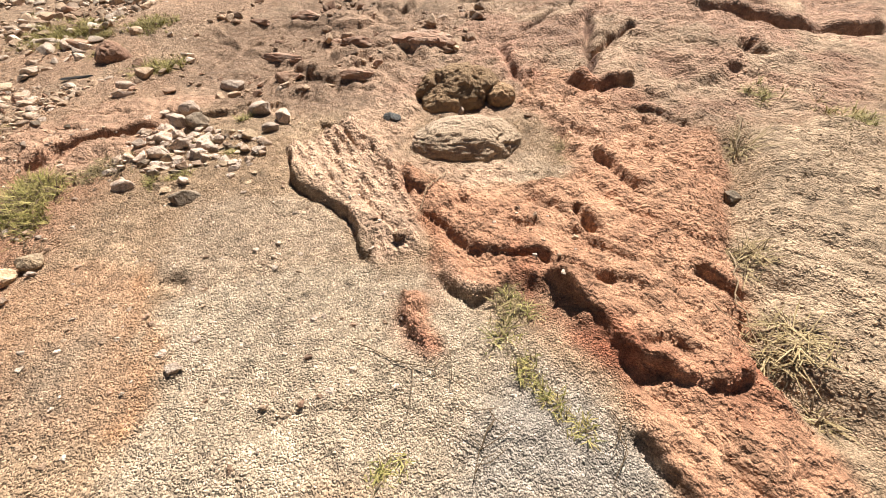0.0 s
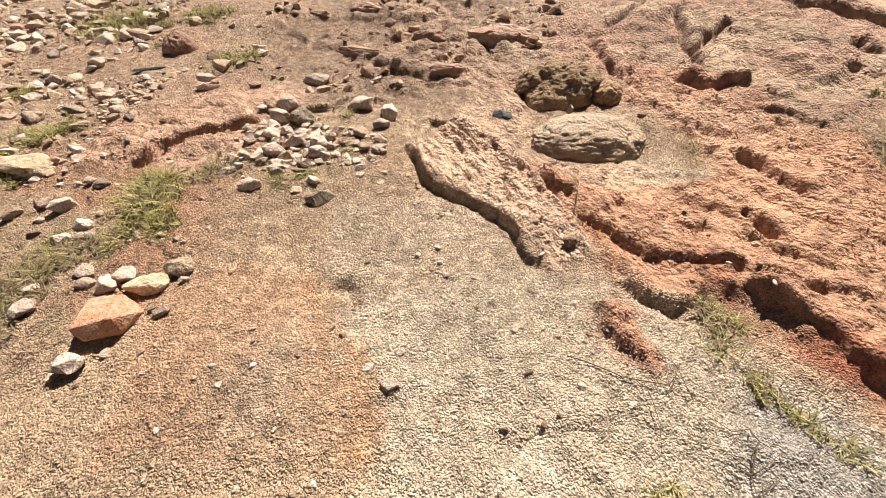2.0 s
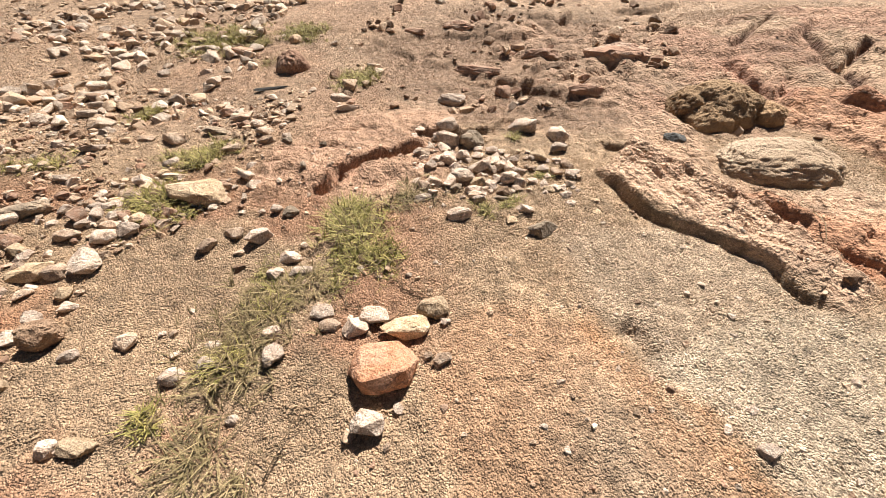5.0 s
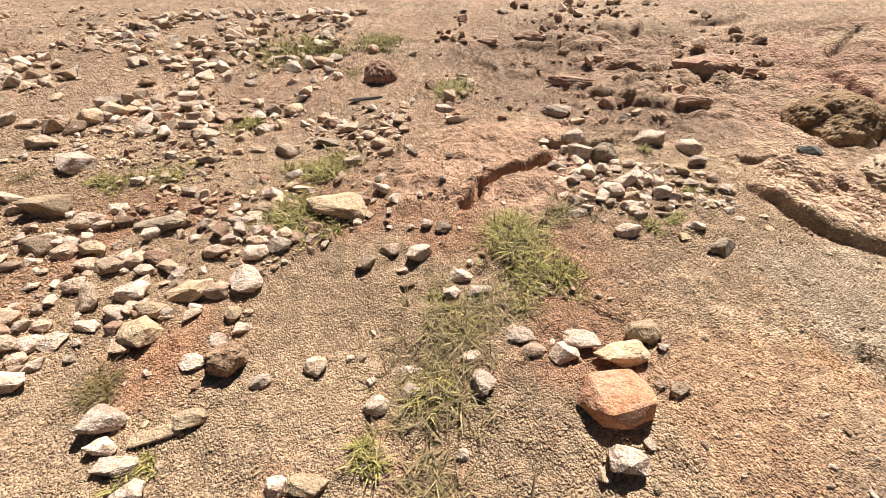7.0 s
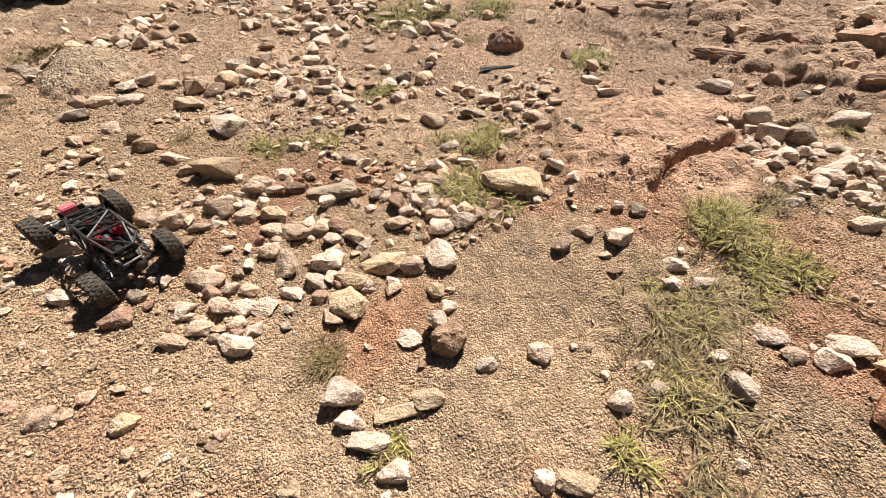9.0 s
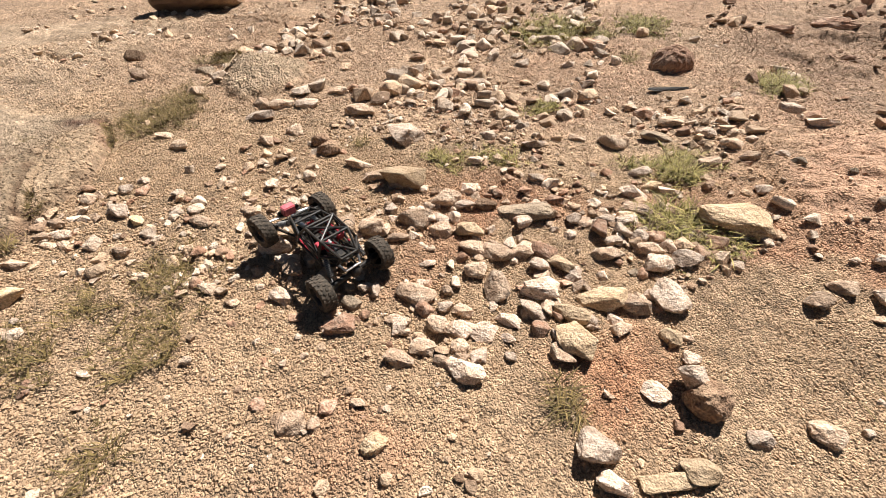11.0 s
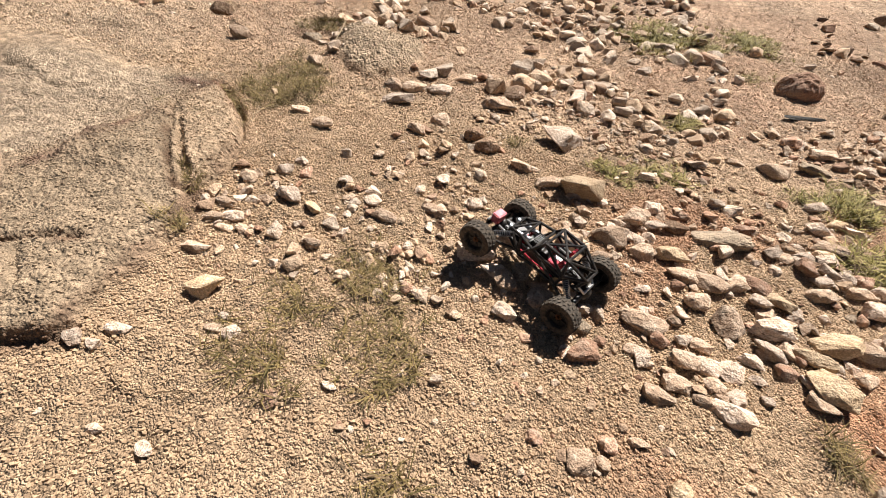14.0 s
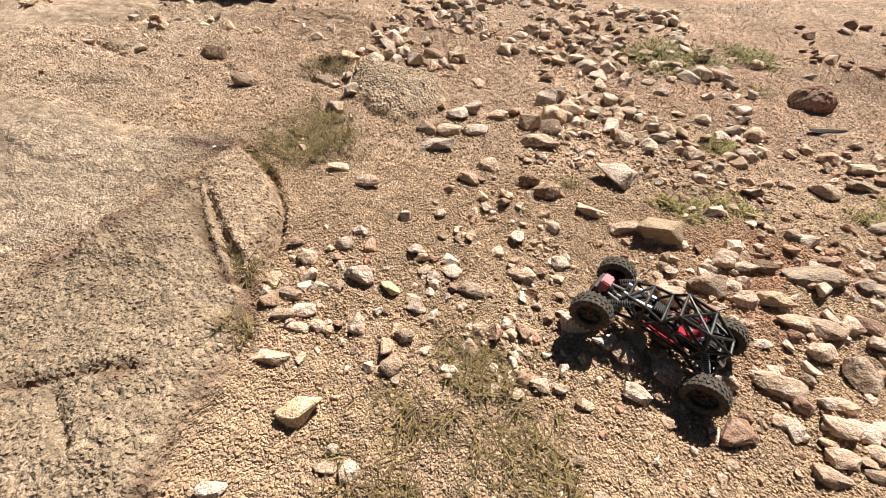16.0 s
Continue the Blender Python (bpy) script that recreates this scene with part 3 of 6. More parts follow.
    z = z + np.maximum(mound, red * 0.5) * (0.014 * (tone2 - 0.5) * ease(edge2 / 0.03) - 0.010 * np.exp(-(edge2 / 0.010) ** 2))
    z = z + 0.9 * ease((np.hypot(x + 1.8, y - 1.5) - 9) / 60) * (1 + 3 * fbm(x * 0.03, y * 0.03, 3, 5))
    outer = ease((-4.7 - x) / 0.5) * ease((y - 1.7) / 0.4) * near
    z = z + outer * (0.07 * np.abs(fbm(x * 2.2, y * 4.5, 3, 101)) + 0.03 * fbm(x * 8, y * 15, 2, 103))
    edge4, tone4 = blocks(x, y, 0.34, 17)
    z = z + np.maximum(dirt * 0.8, back * 0.5) * (0.035 * fbm(x * 3, y * 8, 4, 75) + 0.03 * (tone4 - 0.5) * ease(edge4 / 0.05) - 0.02 * np.exp(-(edge4 / 0.018) ** 2))
    jit = 0.018 * fbm(x * 8, y * 8, 4, 83) + 0.008 * fbm(x * 26, y * 26, 2, 85)
    for line, high, reach, side, foot in LEDGES:
        p = np.array(line)
        box = (x > p[:, 0].min() - 4 * reach) & (x < p[:, 0].max() + 4 * reach) & (y > p[:, 1].min() - 4 * reach) & (y < p[:, 1].max() + 4 * reach)
        if not box.any():
            continue
        d, s, a = to_line(x[box], y[box], line)
        d = d * s * side + jit[box]
        taper = ease(a / 0.12) * ease((1 - a) / 0.12) * (0.9 + 0.7 * fbm(x[box] * 4, y[box] * 4, 2, 97))
        z[box] += taper * (high * (1 - (1 - np.clip(d / (0.024 + 0.040 * ease((y[box] - 1.7) / 0.6)) + 0.03, 0, 1)) ** 2.0) * np.exp(-np.maximum(d, 0) / reach) - 1.2 * foot * np.exp(-((d + 0.008) / (0.012 + 0.012 * ease((y[box] - 1.7) / 0.5))) ** 2))
    for line, deep, wide in CRACKS:
        d, s, a = to_line(x, y, line)
        z = z - deep * np.exp(-((d + 0.4 * jit) / wide) ** 2) * ease(a / 0.1 + 0.2) * ease((1 - a) / 0.1 + 0.2)
    col = np.zeros((*x.shape, 3)) + (0.505, 0.357, 0.22)
    mott = fbm(x * 3, y * 3, 4, 61)
    rust = 0.95 * ease(fbm(x * 2.1, y * 2.1, 4, 131) * 4 + 0.45) * ease((x + 3.6) / 0.6) * ease((-1.2 - x) / 0.4) * (1 - 0.85 * mound) * (1 - 0.7 * ease((y - 1.3) / 0.5))
    for mask, c in ((ease((y - 1.6) / 0.6), (0.575, 0.405, 0.265)), (dirt, (0.63, 0.475, 0.32)), (pink, (0.425, 0.258, 0.168)), (pink * ease(mott * 3 + 0.1), (0.475, 0.335, 0.215)), (rug, (0.435, 0.295, 0.192)), (mound, (0.53, 0.335, 0.215)),
                    (soil * 0.85, (0.50, 0.25, 0.135)), (rust, (0.49, 0.275, 0.163)), (back, (0.415, 0.322, 0.22)), (slab, (0.345, 0.262, 0.172)), (fin, (0.42, 0.31, 0.20)), (hump, (0.42, 0.32, 0.21)), (sand, (0.66, 0.50, 0.335)), (tan, (0.57, 0.385, 0.25)), (pale, (0.635, 0.512, 0.357)), (flat * 0.75, (0.58, 0.45, 0.31)), (patch * 0.9, (0.46, 0.41, 0.335)),
                    (orange, (0.50, 0.315, 0.185)), (stain * 0.6, (0.45, 0.37, 0.26)), (right, (0.505, 0.37, 0.238)), (ridge, (0.63, 0.43, 0.285)),
                    (red, (0.505, 0.268, 0.155)), (red * 0.5 * ease((y - 1.1) / 0.5), (0.53, 0.35, 0.225)), (red * ease(mott * 3 - 0.2), (0.55, 0.315, 0.185))):
        col = col + (np.array(c) - col) * (mask * (0.9 + 0.1 * mott))[..., None]
    for line, c, wide, much in STAINS_AND_SHADE:
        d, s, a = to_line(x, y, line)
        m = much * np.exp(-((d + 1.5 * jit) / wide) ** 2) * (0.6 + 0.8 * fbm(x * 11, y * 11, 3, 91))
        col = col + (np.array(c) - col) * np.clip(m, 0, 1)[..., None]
    col = col * (0.72, 0.70, 0.71)
    grit = np.clip(0.95 - 0.12 * ease((x + 2.0) / 0.5) * (1 - pale) - 0.62 * rock + 0.05 * flat - 0.15 * sand - 0.95 * np.maximum(slab, fin) - 0.35 * back - 0.85 * hump - 0.15 * orange + 0.15 * pale, 0.08, 1.0)
    return z, col, grit, np.clip(0.45 * red + 0.62 * ridge + 0.5 * tan + 0.45 * pink + 0.2 * mound + 0.4 * right + 0.42 * np.maximum(slab, fin) + 0.4 * back + 0.9 * hump, 0, 1)


def spread(lo, hi, steps, far, growth):
    """Steps from lo to hi, of a size for each stretch (its end, its step), then ever longer ones out to far on both sides."""
    mid = [lo]
    while mid[-1] < hi:
        mid.append(mid[-1] + next(s for end, s in steps if mid[-1] < end))
    up, s = [mid[-1]], steps[-1][1]
    while up[-1] < far:
        s *= growth
        up.append(up[-1] + s)
    down, s = [lo], steps[0][1]
    while down[-1] > -far:
        s *= growth
        down.append(down[-1] - s)
    return np.array(down[:0:-1] + mid + up[1:])


def grid_mesh(name, xs, ys):
    gx, gy = np.meshgrid(xs, ys)
    z, col, grit, rock = terrain(gx, gy)
    verts = np.stack((gx, gy, z), -1).reshape(-1, 3)
    w, h = len(xs), len(ys)
    i = (np.arange(h - 1)[:, None] * w + np.arange(w - 1)[None]).reshape(-1)
    faces = np.stack((i, i + 1, i + 1 + w, i + w), 1)
    me = bpy.data.meshes.new(name)
    me.vertices.add(len(verts))
    me.vertices.foreach_set("co", verts.ravel())
    me.loops.add(faces.size)
    me.loops.foreach_set("vertex_index", faces.ravel().astype(np.int32))
    me.polygons.add(len(faces))
    me.polygons.foreach_set("loop_start", np.arange(0, faces.size, 4, dtype=np.int32))
    me.update(calc_edges=True)
    me.polygons.foreach_set("use_smooth", np.ones(len(faces), bool))
    rgba = np.concatenate((col.reshape(-1, 3), np.ones((len(verts), 1))), 1)
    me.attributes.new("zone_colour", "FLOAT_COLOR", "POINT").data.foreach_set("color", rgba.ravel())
    me.attributes.new("grit", "FLOAT", "POINT").data.foreach_set("value", grit.ravel())
    me.attributes.new("bare_rock", "FLOAT", "POINT").data.foreach_set("value", rock.ravel())
    return me


XS = spread(-5.7, 2.5, ((-4.4, 0.0095), (-0.85, 0.0120), (1.15, 0.0068), (9, 0.015)), 400, 1.07)
YS = spread(0.08, 3.7, ((1.95, 0.0085), (2.6, 0.014), (9, 0.020)), 400, 1.06)
ground = tagged(new("ground", grid_mesh("ground", XS, YS)), "sunlit desert ground of granite sand, red rock ledges and slabs", "ground", kind="structure")
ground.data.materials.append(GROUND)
CELL_Z = terrain(*np.meshgrid(XS, YS))[0]


def lie(x, y):
    """The ground's height under a plan point, from the sheet as built."""
    i = int(np.clip(np.searchsorted(XS, x) - 1, 0, len(XS) - 2))
    j = int(np.clip(np.searchsorted(YS, y) - 1, 0, len(YS) - 2))
    u, v = (x - XS[i]) / (XS[i + 1] - XS[i]), (y - YS[j]) / (YS[j + 1] - YS[j])
    q = CELL_Z[j:j + 2, i:i + 2]
    return float((q[0, 0] * (1 - u) + q[0, 1] * u) * (1 - v) + (q[1, 0] * (1 - u) + q[1, 1] * u) * v)


# ---- stones ----
def rock_mesh(name, seed, fine=2, corners=15, rough=0.05, boxy=0.45, worn=0.07, square=False):
    """A broken stone of unit size: the hull of a few corners, its edges worn, its faces roughened."""
    rng = random.Random(seed)
    bm = bmesh.new()
    for _ in range(corners):
        v = Vector((rng.gauss(0, 1), rng.gauss(0, 1), rng.gauss(0, 1))).normalized()
        k = max(abs(c) for c in v)
        bm.verts.new(v * ((1 - boxy) + boxy / k) * rng.uniform(0.78, 1.0))
    if square:
        bm.clear()
        for a in (-1, 1):
            for b in (-1, 1):
                for c in (-1, 1):
                    bm.verts.new((a * rng.uniform(0.55, 1), b * rng.uniform(0.6, 1), c * rng.uniform(0.7, 1)))
        for a, b in ((1.1, 0.1), (-0.2, -1.12), (-1.08, 0.3), (0.3, 1.1)):
            bm.verts.new((a, b, rng.uniform(-0.5, 0.2)))
    bmesh.ops.convex_hull(bm, input=bm.verts)
    loose = [v for v in bm.verts if not v.link_faces]
    bmesh.ops.delete(bm, geom=loose, context="VERTS")
    bmesh.ops.dissolve_limit(bm, angle_limit=0.25, verts=bm.verts, edges=bm.edges)
    bmesh.ops.bevel(bm, geom=list(bm.edges), offset=worn, segments=1, affect="EDGES", clamp_overlap=True)
    bmesh.ops.triangulate(bm, faces=bm.faces)
    if fine:
        bmesh.ops.subdivide_edges(bm, edges=[e for e in bm.edges if e.calc_length() > 0.22], cuts=fine, use_grid_fill=True)
        bmesh.ops.triangulate(bm, faces=bm.faces)
    for v in bm.verts:
        s = v.co * 1.6 + Vector((seed * 3.1, 0, 0))
        v.co += v.co.normalized() * rough * (1.3 * noise.noise(s) + 0.8 * noise.noise(s * 2.9) + 0.5 * noise.noise(s * 7.3))
    lo = Vector([min(v.co[i] for v in bm.verts) for i in range(3)])
    hi = Vector([max(v.co[i] for v in bm.verts) for i in range(3)])
    for v in bm.verts:
        v.co = Vector([(v.co[i] - lo[i]) / (hi[i] - lo[i]) - 0.5 for i in range(3)])
    bm.normal_update()
    for f in bm.faces:
        f.smooth = True
    for e in bm.edges:
        if len(e.link_faces) == 2 and e.calc_face_angle(0) > 0.38:
            e.smooth = False
    me = bpy.data.meshes.new(name)
    bm.to_mesh(me)
    bm.free()
    return me


STONE_SHAPES = [rock_mesh("stone", 10 + k, 2, 15 + k % 10, 0.08, 0.22 + 0.05 * (k % 6), 0.15) for k in range(18)]
PEBBLE_SHAPES = [rock_mesh("pebble", 60 + k, 0, 13, 0.05, 0.4, 0.1) for k in range(8)]
DRESSED = {}


def dressed(me, mat):
    """The shape with that material; alike stones share it."""
    key = (me.name, mat.name)
    if key not in DRESSED:
        DRESSED[key] = me.copy()
        DRESSED[key].materials.append(mat)
    return DRESSED[key]


TOPS = []


def lay(name, me, mat, x, y, w, d, h, yaw=0.0, lean=(0.0, 0.0), sunk=0.30):
    """Sets a stone of width w, depth d and height h into the ground at x, y."""
    ob = new(name, dressed(me, mat))
    ob.rotation_euler = (radians(lean[0]), radians(lean[1]), radians(yaw))
    ob.scale = (w, d, h)
    ob.location = (x, y, lie(x, y) + h * (0.5 - sunk))
    TOPS.append((x, y, 0.21 * (w + d), h * (1 - sunk)))
    return ob


LOOKS = {
    "pale": (PALE, "pale cream-white broken stone lying on the sand"),
    "cream": (CREAM, "yellowish cream rounded stone lying on the sand"),
    "tan": (TAN, "tan weathered granite stone lying on the sand"),
    "pink": (PINK, "pinkish granite stone half sunk in the sand"),
    "brown": (BROWN, "dark brown rough stone on the sand"),
    "grey": (GREY, "grey-brown lichen-stained stone on the sand"),
    "slate": (SLATE, "dull blue-grey stone lying on red rock"),
}
rng = random.Random(4)


def stones(group, kinds, rows, flat=0.80, grow=1.0):
    """A cluster of stones: x, y, width and depth of each; their colours follow the string of kinds, over and over."""
    kinds = kinds.split()
    for k, (x, y, w, d) in enumerate(rows):
        w, d = min(w, 1.3 * d) * grow, d * grow
        kind = kinds[k % len(kinds)]
        mat, label = LOOKS[kind]
        ob = lay("stone", rng.choice(STONE_SHAPES), mat, x, y, w * 1.1, max(d, w * 0.62) * 1.05, max(min(d * flat, w * 0.75), w * 0.36) * rng.uniform(0.8, 1.15), rng.uniform(-55, 55) + rng.choice((0, 180)), (rng.uniform(-14, 14), rng.uniform(-14, 14)), rng.uniform(0.22, 0.38))
        tagged(ob, label, "stone", group)


stones("stones on the red rock", "grey", [(0.953, 1.037, 0.056, 0.052)])
stones("stones on the red rock", "brown", [(-0.173, 0.898, 0.051, 0.036), (0.387, 1.784, 0.083, 0.034)])
stones("stones on the red rock", "slate", [(-0.289, 1.769, 0.095, 0.068)])
stones("stone pile by the streaked ridge", "pale", [(-0.975, 1.867, 0.113, 0.081), (-0.830, 1.787, 0.120, 0.066), (-0.849, 1.666, 0.124, 0.046), (-1.329, 1.856, 0.091, 0.064), (-1.327, 1.742, 0.076, 0.060), (-1.332, 1.597, 0.087, 0.055), (-1.265, 1.618, 0.067, 0.041), (-1.201, 1.529, 0.089, 0.063), (-1.280, 1.458, 0.082, 0.065), (-1.242, 1.363, 0.055, 0.039), (-1.168, 1.407, 0.056, 0.040), (-1.090, 1.437, 0.080, 0.045), (-1.114, 1.532, 0.064, 0.038), (-1.052, 1.486, 0.048, 0.032), (-1.007, 1.411, 0.046, 0.026), (-1.065, 1.576, 0.055, 0.034), (-1.139, 1.664, 0.057, 0.036), (-1.220, 1.309, 0.049, 0.029)], 1.0, 1.18)
stones("stone pile by the streaked ridge", "cream", [(-0.942, 1.615, 0.056, 0.065), (-1.215, 1.419, 0.066, 0.040), (-1.045, 1.642, 0.052, 0.036)], 1.0, 1.18)
stones("stone pile by the streaked ridge", "grey", [(-1.230, 1.727, 0.108, 0.071), (-1.134, 1.320, 0.067, 0.033), (-1.301, 1.384, 0.051, 0.031)], 1.0, 1.18)
stones("flat stones below the pile", "cream", [(-0.951, 1.358, 0.077, 0.038), (-0.796, 1.294, 0.048, 0.024), (-0.805, 1.238, 0.038, 0.023), (-1.116, 1.199, 0.063, 0.034)], 0.45)
stones("flat stones below the pile", "pale", [(-0.891, 1.341, 0.054, 0.029), (-0.890, 1.276, 0.073, 0.028)], 0.45)
stones("flat stones below the pile", "grey", [(-0.844, 1.453, 0.056, 0.036)], 0.45)
stones("stones on the pink mound", "pale", [(-2.085, 1.829, 0.062, 0.036), (-3.162, 2.737, 0.147, 0.062), (-2.890, 2.774, 0.110, 0.062), (-1.986, 1.314, 0.040, 0.036), (-2.043, 1.314, 0.031, 0.022)])
stones("stones on the pink mound", "tan", [(-2.201, 2.016, 0.054, 0.039), (-2.731, 2.682, 0.093, 0.042)])
stones("stones on the pink mound", "grey", [(-1.897, 1.748, 0.032, 0.022), (-1.924, 1.292, 0.058, 0.048)])
stones("stones by the green clump", "tan", [(-2.061, 1.106, 0.044, 0.027), (-1.361, 0.675, 0.053, 0.036), (-2.151, 0.804, 0.034, 0.019)])
stones("stones by the green clump", "pale", [(-1.467, 0.562, 0.047, 0.024)])
stones("stones by the green clump", "brown", [(-2.044, 1.043, 0.058, 0.037)])
stones("small stones on the pale slab", "pale", [(-0.693, 0.436, 0.053, 0.035), (-0.678, 0.524, 0.031, 0.020), (-0.750, 0.484, 0.030, 0.021), (-0.297, 0.384, 0.039, 0.018), (-0.388, 0.590, 0.019, 0.019), (-0.148, 0.397, 0.021, 0.014), (-0.504, 0.859, 0.026, 0.014), (-0.594, 0.729, 0.021, 0.013)], 0.5)
stones("stone field", "tan", [(-3.161, 0.956, 0.052, 0.027), (-2.523, 0.955, 0.033, 0.021)])
stones("stone field", "pale", [(-2.132, 0.885, 0.038, 0.016), (-2.189, 0.808, 0.030, 0.018)])
stones("stone field", "grey", [(-2.640, 1.157, 0.042, 0.025)])
stones("stones in the sparse grass", "pale", [(-2.119, 0.741, 0.043, 0.020)])
stones("stones in the sparse grass", "tan", [(-1.485, 0.474, 0.022, 0.015), (-1.398, 0.688, 0.024, 0.023), (-2.183, 1.139, 0.075, 0.050)])
stones("stones behind the flat boulder", "tan", [(-2.515, 1.455, 0.067, 0.030)])
stones("stones behind the flat boulder", "pale", [(-2.145, 1.966, 0.051, 0.034)])
stones("stone field", "brown", [(-3.016, 0.494, 0.019, 0.017)])
stones("stone field", "pink", [(-3.094, 1.432, 0.064, 0.040)])
stones("stones along the far rim", "brown", [(-5.728, 2.386, 0.123, 0.107)])
stones("stones along the far rim", "grey", [(-3.761, 2.296, 0.130, 0.086)])
stones("stones beside the granite slab", "pale", [(-4.482, 0.243, 0.026, 0.013)], 0.5)
stones("stones beside the granite slab", "tan", [(-4.208, 1.073, 0.076, 0.031)], 0.5)
stones("stones beside the granite slab", "brown", [(-4.355, 0.316, 0.014, 0.012)], 0.5)
stones("stones beside the granite slab", "pink", [(-4.070, 0.414, 0.041, 0.036)], 0.5)
stones("stone field", "pale", [(-4.244, 0.519, 0.039, 0.040)])


def bedded(group, kind, rows):
    """Single stones that lie apart: x, y, width and depth of each."""
    mat, label = LOOKS[kind]
    for x, y, w, d in rows:
        tall = min(w, d) * rng.uniform(0.68, 1.0)
        ob = lay("stone", rng.choice(STONE_SHAPES), mat, x, y, w * 1.08, d * 1.08, tall, rng.choice((0, 180)) + rng.uniform(-22, 22), (rng.uniform(-13, 13), rng.uniform(-13, 13)), rng.uniform(0.20, 0.33))
        tagged(ob, label, "stone", group)


bedded("stone field", "brown", [(-3.912, 1.622, 0.089, 0.066), (-3.846, 1.557, 0.107, 0.067), (-3.123, 1.357, 0.073, 0.052)])
bedded("stone field", "cream", [(-3.151, 1.211, 0.107, 0.058), (-2.554, 1.579, 0.067, 0.039), (-2.850, 1.134, 0.088, 0.048), (-2.733, 1.027, 0.138, 0.069), (-2.816, 0.953, 0.099, 0.052), (-2.566, 0.947, 0.053, 0.050), (-3.203, 0.509, 0.043, 0.050), (-3.513, 1.011, 0.070, 0.064), (-2.225, 0.493, 0.086, 0.043)])
bedded("stone field", "grey", [(-3.422, 0.852, 0.065, 0.041), (-3.458, 0.901, 0.050, 0.036)])
bedded("stone field", "pale", [(-3.200, 1.433, 0.056, 0.049), (-3.199, 1.337, 0.086, 0.043), (-3.216, 1.268, 0.041, 0.049), (-3.262, 1.250, 0.065, 0.044), (-2.584, 1.682, 0.081, 0.047), (-2.619, 1.531, 0.094, 0.048), (-2.493, 1.565, 0.093, 0.047), (-2.714, 1.365, 0.071, 0.035), (-2.652, 1.375, 0.070, 0.043), (-2.699, 1.260, 0.058, 0.040), (-2.575, 1.191, 0.085, 0.060), (-2.914, 1.108, 0.056, 0.048), (-2.810, 1.090, 0.046, 0.036), (-2.900, 1.022, 0.106, 0.066), (-2.915, 0.946, 0.080, 0.050), (-2.973, 0.902, 0.069, 0.036), (-3.035, 0.845, 0.063, 0.056), (-2.968, 0.844, 0.041, 0.022)])
bedded("stone field", "pale", [(-3.032, 0.778, 0.043, 0.047), (-3.148, 0.892, 0.045, 0.033), (-3.055, 0.721, 0.096, 0.054), (-2.558, 1.059, 0.099, 0.095), (-2.615, 0.786, 0.066, 0.049), (-3.748, 0.995, 0.110, 0.055), (-3.681, 0.948, 0.076, 0.047), (-3.527, 0.898, 0.086, 0.084), (-3.404, 0.914, 0.041, 0.033), (-3.622, 0.821, 0.066, 0.049), (-3.093, 0.843, 0.067, 0.057), (-3.802, 1.198, 0.053, 0.041), (-3.198, 1.837, 0.060, 0.050), (-2.998, 1.797, 0.104, 0.052), (-3.212, 1.609, 0.064, 0.032), (-2.746, 0.627, 0.088, 0.067), (-2.716, 0.569, 0.065, 0.040), (-2.664, 0.533, 0.088, 0.045)])
bedded("stone field", "pale", [(-2.601, 0.479, 0.072, 0.042), (-2.294, 0.491, 0.049, 0.043), (-2.520, 0.900, 0.046, 0.037), (-2.954, 0.795, 0.031, 0.025), (-2.497, 1.213, 0.085, 0.053), (-2.413, 0.736, 0.051, 0.036), (-3.962, 0.480, 0.033, 0.017)])
bedded("stone field", "pink", [(-2.888, 1.434, 0.066, 0.041), (-2.577, 1.308, 0.066, 0.036), (-3.341, 0.562, 0.037, 0.038), (-2.908, 1.176, 0.083, 0.058), (-3.411, 0.771, 0.091, 0.058), (-3.499, 0.523, 0.039, 0.032)])
bedded("stone field", "tan", [(-3.265, 1.352, 0.107, 0.075), (-3.346, 1.218, 0.111, 0.066), (-3.371, 1.125, 0.071, 0.036), (-3.047, 1.129, 0.117, 0.062), (-2.970, 1.159, 0.067, 0.059), (-2.619, 1.433, 0.107, 0.054), (-2.715, 1.199, 0.097, 0.048), (-2.594, 1.254, 0.089, 0.044), (-3.021, 0.989, 0.076, 0.090), (-3.096, 1.043, 0.064, 0.055), (-3.149, 0.833, 0.071, 0.048), (-3.175, 0.765, 0.069, 0.051), (-3.117, 0.737, 0.047, 0.029), (-3.083, 0.788, 0.048, 0.048), (-2.645, 1.025, 0.078, 0.051), (-3.277, 0.586, 0.044, 0.022), (-3.399, 0.505, 0.060, 0.054), (-3.353, 0.519, 0.030, 0.032)])
bedded("stone field", "tan", [(-3.592, 1.043, 0.071, 0.049), (-3.603, 0.972, 0.052, 0.062), (-3.640, 0.916, 0.066, 0.053), (-3.575, 1.146, 0.065, 0.055), (-3.681, 1.081, 0.049, 0.037), (-3.471, 1.147, 0.084, 0.063), (-3.250, 0.929, 0.123, 0.067), (-3.268, 0.828, 0.067, 0.037), (-3.101, 0.899, 0.056, 0.040), (-3.223, 0.718, 0.074, 0.043), (-4.075, 1.678, 0.092, 0.069), (-3.670, 1.501, 0.114, 0.061), (-3.571, 1.433, 0.100, 0.058), (-3.932, 1.120, 0.069, 0.039), (-2.674, 1.894, 0.118, 0.059), (-2.278, 0.782, 0.061, 0.053), (-2.339, 1.768, 0.088, 0.044), (-3.540, 0.951, 0.051, 0.052)])
bedded("stone field", "tan", [(-3.242, 1.192, 0.077, 0.058), (-3.124, 1.133, 0.084, 0.054), (-4.061, 1.029, 0.079, 0.040)])
